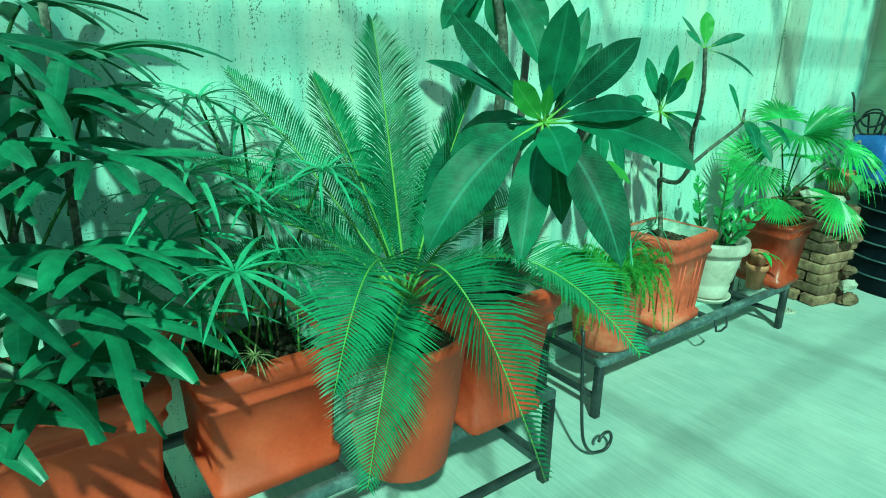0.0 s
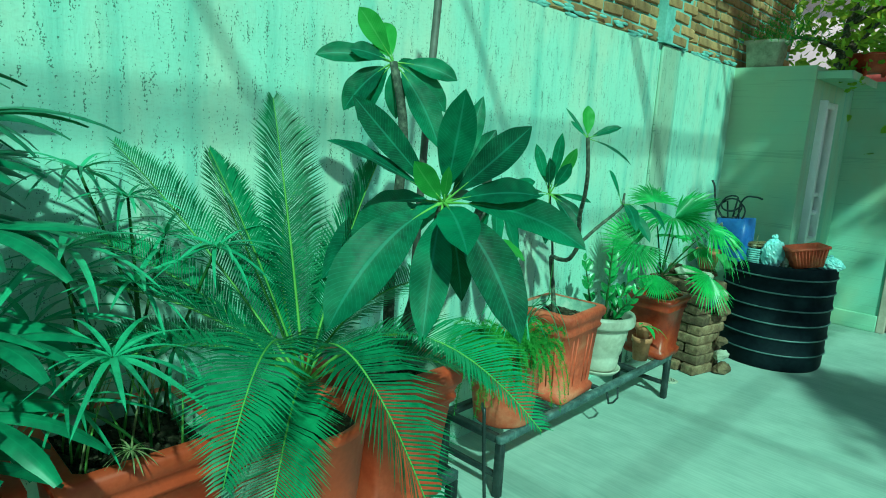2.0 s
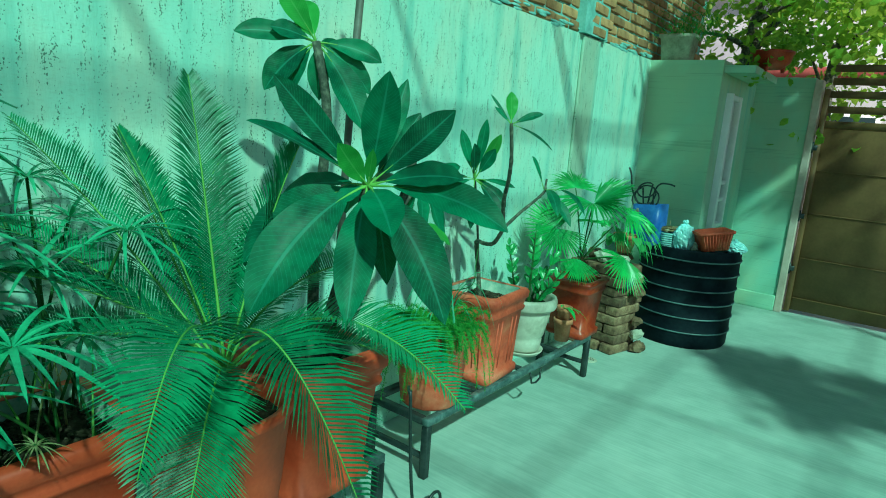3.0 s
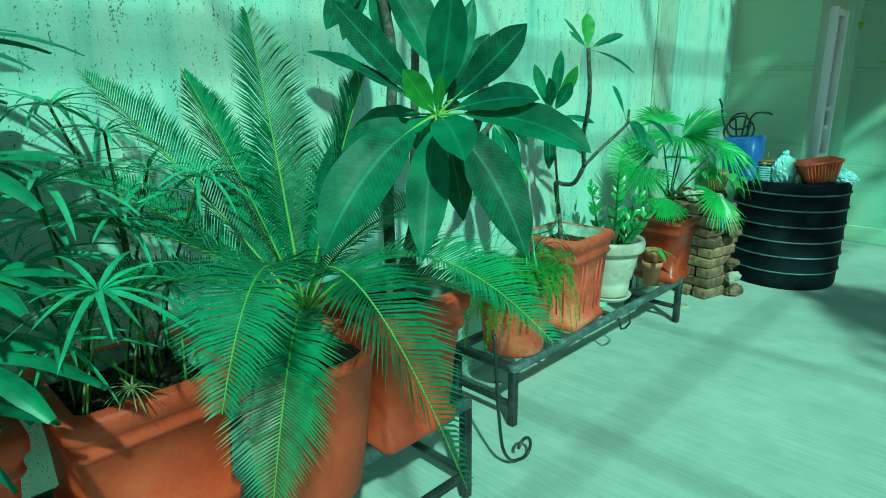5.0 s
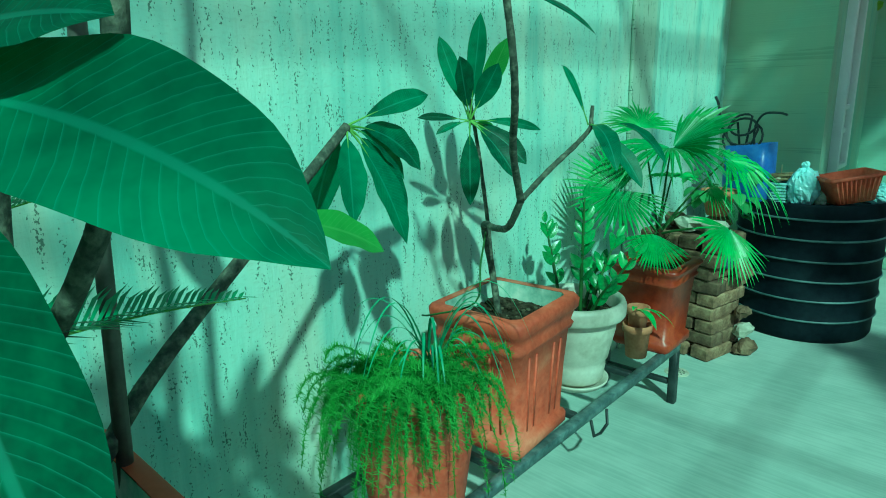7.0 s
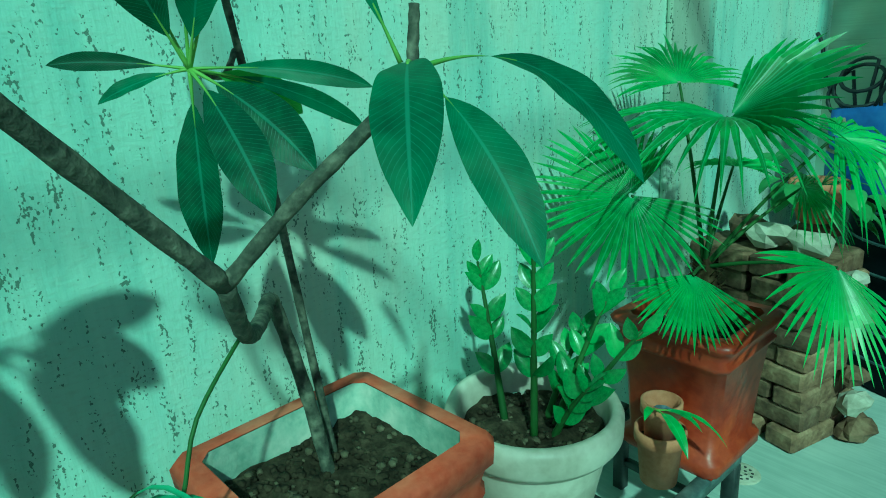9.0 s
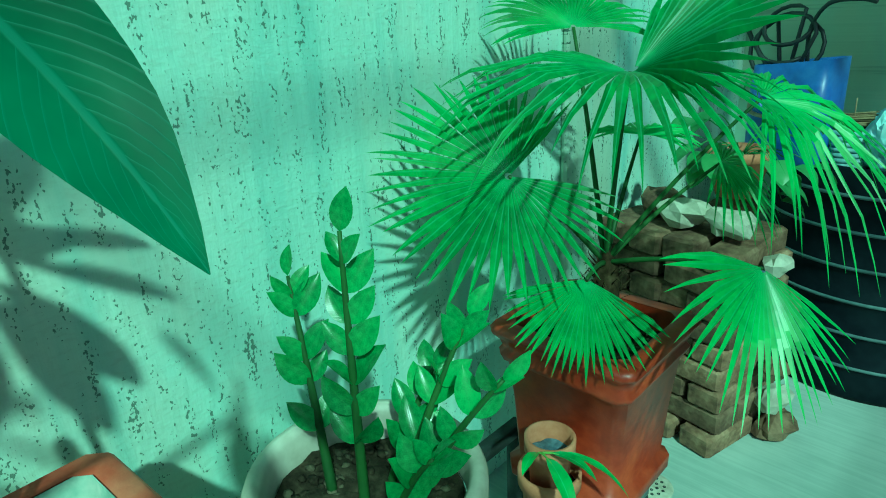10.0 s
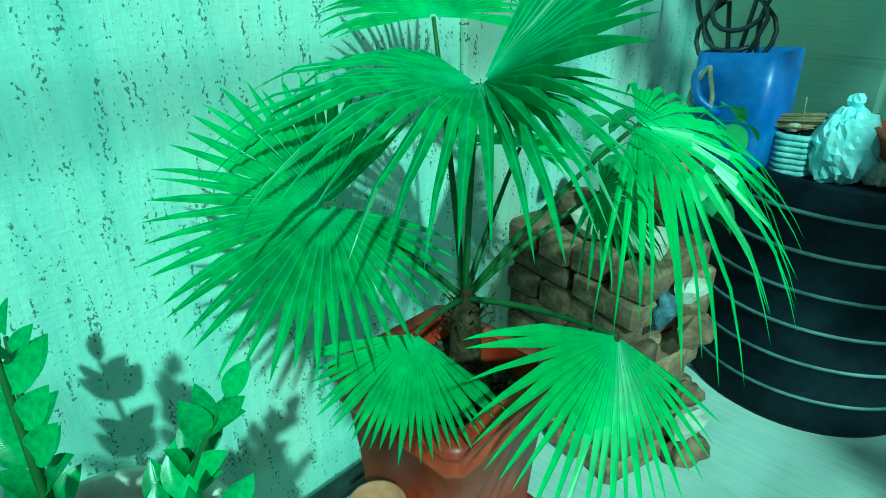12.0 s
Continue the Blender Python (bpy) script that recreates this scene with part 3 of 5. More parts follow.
# ---- pots ----
def square_pot(at, wx, wy, h, material, label, taper=0.72, rim=0.05, panel=True, soil_drop=0.06, lining=SALT, category="planter", rz=0.0):
    t = thing("square_planter", at, label, category, "", rz)
    b = Mesh()
    bx, by = wx * taper / 2, wy * taper / 2
    def ring(f, z, out=0.0):
        x, y = bx + (wx / 2 - 0.022 - bx) * f + out, by + (wy / 2 - 0.022 - by) * f + out
        return (-x, -y, x, y, z)
    hr = h - rim
    secs = [ring(0, 0.0, 0.012), ring(0.02, 0.012, 0.02), ring(0.05, 0.045, 0.02), ring(0.07, 0.055, 0.004), ring(0.5, hr * 0.55), ring(0.84, hr * 0.84),
            ring(0.86, hr * 0.86, 0.008), ring(0.9, hr * 0.9, 0.012), ring(0.93, hr * 0.93, 0.004), ring(1, hr, 0.01),
            (-wx / 2 + 0.002, -wy / 2 + 0.002, wx / 2 - 0.002, wy / 2 - 0.002, hr + 0.012), (-wx / 2, -wy / 2, wx / 2, wy / 2, h - 0.012),
            (-wx / 2 + 0.008, -wy / 2 + 0.008, wx / 2 - 0.008, wy / 2 - 0.008, h), (-wx / 2 + 0.038, -wy / 2 + 0.038, wx / 2 - 0.038, wy / 2 - 0.038, h)]
    loft(b, secs, 0.02, cap=False)
    b.put([(-bx - 0.01, -by - 0.01, 0.004), (bx + 0.01, -by - 0.01, 0.004), (bx + 0.01, by + 0.01, 0.004), (-bx - 0.01, by + 0.01, 0.004)], [(3, 2, 1, 0)])
    part("body", b, material, t)
    lin = Mesh()
    loft(lin, [(-wx / 2 + 0.039, -wy / 2 + 0.039, wx / 2 - 0.039, wy / 2 - 0.039, h - 0.001), (-wx / 2 + 0.05, -wy / 2 + 0.05, wx / 2 - 0.05, wy / 2 - 0.05, h - soil_drop - 0.03)], 0.015, cap=False)
    part("lining", lin, lining, t, "pale salt-crusted inner wall")
    if panel:
        for sx, sy in ((1, 0), (0, -1), (-1, 0), (0, 1)):
            pb = Mesh()
            z0, z1 = 0.075, hr * 0.8
            for u0, u1 in ((-0.62, -0.57), (0.57, 0.62), (-0.36, -0.31), (0.31, 0.36)):
                vs = []
                for z in (z0, z1):
                    f = z / hr
                    x, y = bx + (wx / 2 - 0.022 - bx) * f, by + (wy / 2 - 0.022 - by) * f
                    for u in (u0, u1):
                        for o in (-0.002, 0.0035):
                            vs.append((sx * (x + o), u * y, z) if sx else (u * x, sy * (y + o), z))
                pb.put(vs, [(0, 1, 5, 4), (1, 3, 7, 5), (3, 2, 6, 7), (0, 2, 3, 1), (4, 5, 7, 6)])
            part("moulded_panel", pb, material, t)
    part("soil", ground_patch(Mesh(), -wx / 2 + 0.044, -wy / 2 + 0.044, wx / 2 - 0.044, wy / 2 - 0.044, h - soil_drop), SOIL, t, "dark crumbly soil")
    for k, m in enumerate((SOIL, LITTER)):
        crumbs(t, wx / 2 - 0.055, wy / 2 - 0.055, h - soil_drop + 0.002, 260 - 200 * k, k + 3, m, False)
    return t


def round_pot(at, r0, r1, h, material, label, name="round_pot", lip=0.03, lip_out=0.012, soil_drop=0.05, wobble=0.0, n=44):
    t = thing(name, at, label, "flower pot")
    b = Mesh()
    hl = h - lip
    prof = [(0.001, 0.004), (r0 * 0.92, 0.0), (r0, 0.012), (r0 + (r1 - r0) * 0.5, hl * 0.5), (r1 - lip_out, hl), (r1, hl + 0.006), (r1, h - 0.008), (r1 - 0.006, h), (r1 - 0.026, h - 0.002), (r1 - 0.034, h - soil_drop - 0.03)]
    lathe(b, prof, n, wobble=wobble)
    part("body", b, material, t)
    part("soil", disc(Mesh(), r1 - 0.03, h - soil_drop), SOIL, t, "dark soil")
    return t


square_pot((0.332, 2.708, B2), 0.365, 0.395, 0.475, TERRA_WORN, "worn red square terracotta planter with moulded panels", 0.74, 0.055, rz=4)
square_pot((0.385, 3.755, B2), 0.335, 0.32, 0.39, TERRA_DARK, "dark red painted square planter with flared sides", 0.7, 0.03, False, 0.05, TERRA_DARK)
square_pot((0.58, 1.285, B1), 0.42, 0.38, 0.47, TERRA, "orange-red square terracotta planter with a wide rim", 0.72, 0.07, False)
square_pot((0.42, 0.545, B1), 0.42, 0.42, 0.40, TERRA, "big orange terracotta trough with a moulded rim", 0.8, 0.06, False, 0.05)
square_pot((0.36, 0.0, B1), 0.42, 0.58, 0.39, TERRA, "orange terracotta trough half hidden by leaves", 0.82, 0.06, False, 0.05)
round_pot((0.69, 0.895, B1), 0.14, 0.195, 0.44, TERRA, "smooth orange round pot with a thin rim", "round_pot", 0.03, 0.008, 0.06)
round_pot((0.37, 2.235, B2), 0.14, 0.178, 0.39, TERRA_WORN, "rounded red clay pot overhung by fern", "round_pot", 0.035, 0.015, 0.05, 0.03)

# white plastic pot with saucer
wp = thing("plastic_pot", (0.335, 3.172, B2 + 0.022), "off-white plastic pot with a thick rolled rim", "flower pot")
part("body", lathe(Mesh(), [(0.001, 0.003), (0.1, 0), (0.108, 0.01), (0.116, 0.07), (0.114, 0.085), (0.124, 0.1), (0.15, 0.22), (0.153, 0.268)], 48), WHITE_PLASTIC, wp)
part("rim", lathe(Mesh(), [(0.157, 0.272), (0.178, 0.268), (0.186, 0.28), (0.187, 0.318), (0.18, 0.334), (0.166, 0.336), (0.158, 0.322), (0.1535, 0.269)], 48), WHITE_PLASTIC, wp, "thick rolled white rim")
part("soil", disc(Mesh(), 0.15, 0.276, rough=0.016), SOIL, wp, "dark soil with scattered pebbles")
crumbs(wp, 0.14, 0.14, 0.279, 190, 5, SOIL)
crumbs(wp, 0.14, 0.14, 0.28, 60, 6, LITTER)
for i in range(14):
    a, r = rng.random() * 6.28, rng.uniform(0.03, 0.13)
    part("pebble", boulder(Mesh(), (r * math.cos(a), r * math.sin(a), 0.28), rng.uniform(0.004, 0.008), i, (1, 1.2, 0.7), 5), LITTER, wp)
sa = thing("plant_saucer", (0.335, 3.172, B2), "round off-white plastic saucer under a pot", "saucer")
part("dish", lathe(Mesh(), [(0.001, 0.001), (0.11, 0.0), (0.128, 0.02), (0.13, 0.028), (0.125, 0.028), (0.112, 0.012), (0.001, 0.012)], 40), WHITE_PLASTIC, sa)

for z, r0, r1, lab in ((0.0, 0.045, 0.063, "small clay pot holding a second one"), (0.078, 0.036, 0.05, "small clay cup stacked in another")):
    c = thing("small_pot", (0.412, 3.555, B2 + z), lab, "flower pot", "stacked clay pots")
    part("body", lathe(Mesh(), [(0.001, 0.002), (r0, 0.0), (r1 - 0.008, 0.115), (r1, 0.118), (r1, 0.148), (r1 - 0.006, 0.15), (r1 - 0.01, 0.1)], 32), CLAY, c)
    part("soil", disc(Mesh(), r1 - 0.009, 0.11, n=24, rough=0.006, rings=4), SOIL if z == 0 else MOSS, c)

# ---- iron scroll stand ----
sc = thing("scroll_stand", (0.69, 1.7, 0), "thin black iron rod curling at its foot", "plant stand")
scr = [(0, 0, 0.62), (0, 0.02, 0.4), (0, 0.045, 0.2), (0, 0.07, 0.1), (0, 0.12, 0.035), (0, 0.18, 0.012)]
scr += [(0, 0.205 + 0.042 * math.sin(a), 0.052 - 0.044 * math.cos(a)) for a in (0.3, 0.9, 1.5, 2.1, 2.7, 3.3, 3.9, 4.4)]
part("rod", tube(Mesh(), smooth_path(scr, 4), 0.007, 7), IRON, sc)
part("stay", tube(Mesh(), [(0, 0.0, 0.6), (-0.025, 0.02, 0.606), (-0.05, 0.05, 0.606)], 0.006, 6), IRON, sc)

# ---- floor drain ----
dr = thing("floor_drain", (0.385, 4.12, 0.0), "round perforated metal floor drain", "drain")
part("plate", lathe(Mesh(), [(0.001, 0.004), (0.052, 0.004), (0.06, 0.002), (0.062, 0.0005)], 28), STONE, dr)
for r, n in ((0.018, 6), (0.036, 12)):
    for k in range(n):
        a = 2 * math.pi * k / n
        part("hole", lathe(Mesh(), [(0.001, 0.0052), (0.0045, 0.005), (0.005, 0.0035)], 8, (r * math.cos(a), r * math.sin(a))), IRON, dr)

# ---- brick stack ----
stack_brick = as_mesh("brick", put_box(Mesh(), (-0.055, -0.112, -0.036), (0.055, 0.112, 0.036), 0.009), BRICK, False)
stack_end = as_mesh("brick", put_box(Mesh(), (-0.112, -0.055, -0.036), (0.112, 0.055, 0.036), 0.009), BRICK, False)
st = thing("brick_pile", (0.0, 0.0, 0), "dry pile of old weathered bricks", "bricks", "", 0)
st.matrix_world = pose(0.47, 4.335, 0, 0, 0, -9)
for row in range(9):
    z = 0.037 + row * 0.0745
    if row % 2:
        cells = [(-0.113 - 0.228 * i, 0.056 + 0.113 * j, stack_end) for i in range(2) for j in range(3)]
    else:
        cells = [(-0.056 - 0.114 * i, 0.114 + 0.226 * j, stack_brick) for i in range(4) for j in range(1)] + [(-0.113 - 0.228 * i, 0.285, stack_end) for i in range(2)]
    for x, y, me in cells:
        o = new("brick", me)
        o.matrix_world = pose(x + rng.uniform(-0.018, 0.016), y + rng.uniform(-0.02, 0.018), z, rng.uniform(-1.2, 1.2), rng.uniform(-1.2, 1.2), rng.uniform(-8, 8))
        o.parent = st
tp = [(-0.08, 0.1, 0.05, STONE), (-0.22, 0.1, 0.055, STONE), (-0.34, 0.16, 0.05, BRICK), (-0.15, 0.26, 0.05, BRICK)]
for i, (x, y, s, m) in enumerate(tp):
    part("rubble", boulder(Mesh(), (x, y, 0.69 + s * 0.55), s, i + 3, (1.5, 1.2, 0.75), 5), m, st, "rough broken stone", False)
part("moss", boulder(Mesh(), (0.02, 0.08, 0.57), 0.045, 2, (0.7, 1, 1.1), 9), MOSS, st, "blue-grey moss clump")
for i, (x, y, z, s) in enumerate(((0.055, 0.17, 0.49, 0.05), (0.05, 0.13, 0.62, 0.035), (0.06, 0.27, 0.03, 0.06), (0.055, 0.24, 0.14, 0.05), (0.05, 0.22, 0.25, 0.04))):
    part("rubble", boulder(Mesh(), (x, y, z), s, i + 20, (0.9, 1.45, 0.8), 5), STONE if i % 2 else BRICK, st, "rough pale stone", False)

# ---- black tank and what lies on it ----
TC, TR, TH = (0.668, 5.3), 0.39, 0.80
tk = thing("water_tank", (*TC, 0), "cut-down black plastic water tank with ridges", "tank")
prof = [(0.001, 0.0), (TR * 0.94, 0.0), (TR * 0.965, 0.02)]
ridges = [0.13, 0.25, 0.365, 0.48, 0.6, 0.715]
for z in ridges:
    r = TR * (0.965 + 0.035 * z / TH)
    prof += [(r, z - 0.03), (r + 0.004, z - 0.012), (r + 0.012, z), (r + 0.004, z + 0.012)]
prof += [(TR, TH - 0.01), (TR - 0.004, TH), (TR - 0.014, TH), (TR - 0.016, TH - 0.05)]
part("body", lathe(Mesh(), prof, 72), TANK, tk)
for z in ridges:
    r = TR * (0.965 + 0.035 * z / TH)
    part("ridge", lathe(Mesh(), [(r + 0.0085, z - 0.0055), (r + 0.0135, z - 0.001), (r + 0.0135, z + 0.002), (r + 0.0085, z + 0.0065)], 72), SCUFF, tk, "scuffed pale ridge line")
part("cover", lathe(Mesh(), [(0.001, TH - 0.024), (TR - 0.017, TH - 0.024), (TR - 0.017, TH - 0.04), (0.001, TH - 0.04)], 48), TANK, tk, "flat black cover inside the rim")
ZT = TH - 0.023

drum = thing("drum_half", (0.375, 5.04, ZT), "cut blue plastic drum with a jute rope handle", "container", "", -8)
db = Mesh()
n = 28
def drum_ring(z, grow):
    out = []
    for k in range(n):
        a = 2 * math.pi * k / n
        c, s = math.cos(a), math.sin(a)
        x = (0.125 + grow) * math.copysign(abs(c) ** 0.45, c)
        y = (0.10 + grow) * math.copysign(abs(s) ** 0.45, s)
        out.append((x, y, z + (0.012 * (x / 0.125) if z > 0.3 else 0)))
    return out
vs, fs = [], []
for z, g in ((0, -0.02), (0.015, 0), (0.17, 0.003), (0.33, 0.0), (0.33, -0.006), (0.03, -0.008)):
    vs += drum_ring(z, g)
for i in range(5):
    fs += [(i * n + k, i * n + (k + 1) % n, (i + 1) * n + (k + 1) % n, (i + 1) * n + k) for k in range(n)]
fs.append(tuple(range(n - 1, -1, -1)))
fs.append(tuple(5 * n + k for k in range(n)))
part("body", db.put(vs, fs), BLUE, drum)
hb = Mesh()
tube(hb, smooth_path([(-0.07, -0.095, 0.28), (-0.08, -0.125, 0.26), (-0.06, -0.135, 0.2), (-0.02, -0.12, 0.17), (-0.02, -0.1, 0.16)], 5), 0.016, 8)
part("grip", hb, BLUE, drum, "moulded dark blue grip")
part("rope", tube(Mesh(), smooth_path([(-0.05, -0.12, 0.29), (-0.075, -0.135, 0.24), (-0.09, -0.13, 0.18), (-0.04, -0.13, 0.165), (-0.02, -0.13, 0.2), (-0.035, -0.132, 0.26), (-0.05, -0.12, 0.29)], 5), 0.007, 7), ROPE, drum, "knotted jute rope loop")
for i, (a0, r, zc) in enumerate(((0.2, 0.09, 0.40), (1.0, 0.07, 0.44), (2.0, 0.11, 0.37))):
    pts = [(-0.05 + r * math.cos(a0 + u * 5.2), -0.02 + 0.03 * math.sin(u * 6 + i), zc + r * 0.85 * math.sin(a0 + u * 5.2)) for u in (j / 14 for j in range(15))]
    part("cable", tube(Mesh(), [(-0.05, 0, 0.2)] + pts, 0.007, 6), IRON, drum, "coiled black cable")
part("cable", tube(Mesh(), smooth_path([(0.02, 0.0, 0.3), (0.01, 0.0, 0.42), (0.06, -0.02, 0.5), (0.15, -0.04, 0.51), (0.2, -0.05, 0.5)], 5), 0.007, 6), IRON, drum, "bent black cable end")
part("cable", tube(Mesh(), smooth_path([(-0.1, 0.0, 0.3), (-0.2, 0.03, 0.42), (-0.24, 0.05, 0.55), (-0.27, 0.06, 0.6)], 5), 0.008, 6), IRON, drum, "bent black cable end")

def crumpled(name, at, size, squash, seed, label, category="bag", m=BAG):
    t = thing(name, at, label, category)
    b = Mesh()
    k = 18
    vs, fs = [], []
    for j in range(k + 1):
        th = math.pi * j / k
        for i in range(2 * k):
            ph = math.pi * i / k
            d = Vector((math.sin(th) * math.cos(ph), math.sin(th) * math.sin(ph), math.cos(th)))
            r = size * (0.85 + 0.3 * abs(noise.noise(d * 2.2 + Vector((seed, 0, 0)))) + 0.22 * abs(noise.noise(d * 5.5 + Vector((0, seed, 0)))))
            vs.append((d.x * r * squash[0], d.y * r * squash[1], max(0.0, (d.z * r + size * 0.8) * squash[2])))
    for j in range(k):
        for i in range(2 * k):
            a, c = j * 2 * k + i, j * 2 * k + (i + 1) % (2 * k)
            fs.append((a, c, c + 2 * k, a + 2 * k))
    part("film", b.put(vs, fs), m, t, "", False)
    top = max(v[2] for v in vs)
    part("knot", boulder(Mesh(), (0, 0, top), size * 0.22, seed, (1, 0.8, 1.0), 6), m, t, "", False)
    return t
crumpled("polythene_bag", (0.665, 5.06, ZT), 0.1, (0.85, 0.9, 1.15), 2, "crumpled aqua-white polythene bag of rubbish")
crumpled("polythene_bag", (0.755, 5.1, ZT), 0.06, (1, 1, 0.9), 11, "small crumpled beige polythene bag", m=STONE)
crumpled("polythene_bag", (1.0, 5.3, ZT), 0.07, (1.3, 0.9, 0.8), 5, "crumpled aqua polythene bag beside a planter")
# A folded striped sack, simplified to a pile of rings.
bun = thing("wire_bundle", (0.545, 5.06, ZT), "folded teal-white printed sack, shaped as stacked rings", "bundle")
for k in range(7):
    part("coil", lathe(Mesh(), [(0.056, 0.006 + k * 0.017), (0.066, 0.0 + k * 0.017), (0.07, 0.008 + k * 0.017), (0.066, 0.016 + k * 0.017), (0.056, 0.0165 + k * 0.017)], 24, wobble=0.1), SACK, bun)
br = thing("hand_broom", (0.53, 5.04, ZT + 0.135), "short straw hand broom tied with cord", "broom", "", 30)
for k in range(46):
    a, r = rng.random() * 6.28, rng.random() * 0.02
    s, e = Vector((-0.07, r * math.cos(a) * 1.4, 0.012 + r * math.sin(a))), Vector((0.16 + rng.random() * 0.06, 2.2 * r * math.cos(a), 0.02 + 1.6 * r * math.sin(a)))
    part("straw", tube(Mesh(), [s, (s + e) / 2, e], 0.0022, 4), STRAW, br)
part("binding", lathe(Mesh(), [(0.02, -0.012), (0.026, 0), (0.02, 0.012)], 14), ROPE, br)
br.children[-1].matrix_world = br.matrix_world @ pose(0.0, 0, 0.012, 0, 90, 0)
ow = thing("window_box", (0.9, 5.06, ZT + 0.012), "ribbed orange plastic window box lying tilted", "planter")
ow.matrix_world = pose(0.885, 5.1, ZT + 0.035, 0, -9, 38)
wb = Mesh()
loft(wb, [(-0.1, -0.07, 0.1, 0.07, 0.0), (-0.13, -0.095, 0.13, 0.095, 0.13), (-0.14, -0.105, 0.14, 0.105, 0.132), (-0.14, -0.105, 0.14, 0.105, 0.15), (-0.125, -0.09, 0.125, 0.09, 0.15), (-0.1, -0.07, 0.1, 0.07, 0.02)], 0.012)
part("body", wb, TERRA_WORN, ow)
for k in range(10):
    x = -0.085 + k * 0.0189
    part("rib", tube(Mesh(), [(x, -0.072, 0.006), (x * 1.28, -0.0965, 0.128)], 0.0045, 5), TERRA_WORN, ow)

# ---- pots on the end wall ----
ep = thing("window_box", (0.19, 5.73, TOP), "weathered grey window box overgrown with fern", "planter")
part("body", loft(Mesh(), [(-0.12, -0.08, 0.12, 0.08, 0.0), (-0.14, -0.1, 0.14, 0.1, 0.19), (-0.155, -0.112, 0.155, 0.112, 0.192), (-0.155, -0.112, 0.155, 0.112, 0.22), (-0.13, -0.09, 0.13, 0.09, 0.22), (-0.12, -0.08, 0.12, 0.08, 0.17)], 0.015), STONE, ep)
part("soil", ground_patch(Mesh(), -0.12, -0.08, 0.12, 0.08, 0.185, 8), SOIL, ep)
bp = thing("bowl_pot", (0.88, 6.1, TOP - 0.05), "shallow dark clay bowl pot on three feet", "flower pot")
part("bowl", lathe(Mesh(), [(0.001, 0.03), (0.09, 0.03), (0.15, 0.08), (0.165, 0.15), (0.175, 0.155), (0.175, 0.175), (0.16, 0.175), (0.15, 0.13)], 32), TERRA_DARK, bp)
for k in range(3):
    a = 0.4 + k * 2.094
    part("foot", lathe(Mesh(), [(0.014, 0.0), (0.02, 0.04), (0.02, 0.06)], 10, (0.1 * math.cos(a), 0.1 * math.sin(a)), True), TERRA_DARK, bp)
part("soil", disc(Mesh(), 0.152, 0.15, n=24, rings=4), SOIL, bp)

# ---- plants ----
def plant(name, at, label, category="plant", group=""):
    return thing(name, at, label, category, group)


def leaf_to(t, base, tip, width, material, arch=0.12, turn=0.0, fold=0.22, shape=oval, stalk=0.1, name="leaf", label="", wave=0.06, n=20, face=None):
    """One leaf from base to tip, both in the world, bowed up by arch of its length."""
    o = Vector(t.location)
    a, e = Vector(base) - o, Vector(tip) - o
    d = e - a
    flat = Vector((d.x, d.y, 0))
    c = (a + e) / 2 + Vector((0, 0, arch * d.length)) + flat * 0.12
    up = Vector(face) if face else Vector((0, 0, 1)) + flat.normalized() * 0.8 * max(0.0, -d.z / d.length) - flat.normalized() * 0.8 * max(0.0, d.z / d.length)
    pts = curve3(a, c, e, n + 2)
    k = max(1, round(stalk * (n + 2)))
    b = Mesh()
    blade(b, pts[k:], width, up, fold, shape, wave, turn)
    ob = part(name, b, material, t, label)
    thick = 0.002 + 0.025 * width
    part("leaf_stalk", tube(Mesh(), pts[:k + 4], [thick * (1 - 0.12 * i) for i in range(len(pts[:k + 4]))], 6), RACHIS, ob, "yellow-green leaf stalk")
    return ob


# plumeria with a pipe stake, in the rimmed planter
pl = plant("plumeria", (0.58, 1.285, B1 + 0.41), "plumeria with long dark ribbed leaves and bare stems", "plumeria")
HUB, HUB2 = (0.914, 1.189, 1.44), (0.462, 1.384, 1.841)
o = Vector(pl.location)
part("stem", tube(Mesh(), smooth_path([Vector((0.6, 1.29, 0.78)) - o, Vector((0.68, 1.3, 1.05)) - o, Vector((0.82, 1.24, 1.28)) - o, Vector(HUB) - o], 5), [0.02 - 0.0004 * i for i in range(16)], 9), BARK, pl)
part("stem", tube(Mesh(), smooth_path([Vector((0.6, 1.29, 0.8)) - o, Vector((0.55, 1.33, 1.2)) - o, Vector((0.53, 1.38, 1.6)) - o, Vector(HUB2) - o], 5), [0.02 - 0.0004 * i for i in range(16)], 9), BARK, pl)
part("stem", tube(Mesh(), smooth_path([Vector((0.72, 1.3, 1.12)) - o, Vector((0.86, 1.38, 1.36)) - o, Vector((0.9, 1.4, 1.62)) - o], 5), 0.013, 8), BARK, pl)
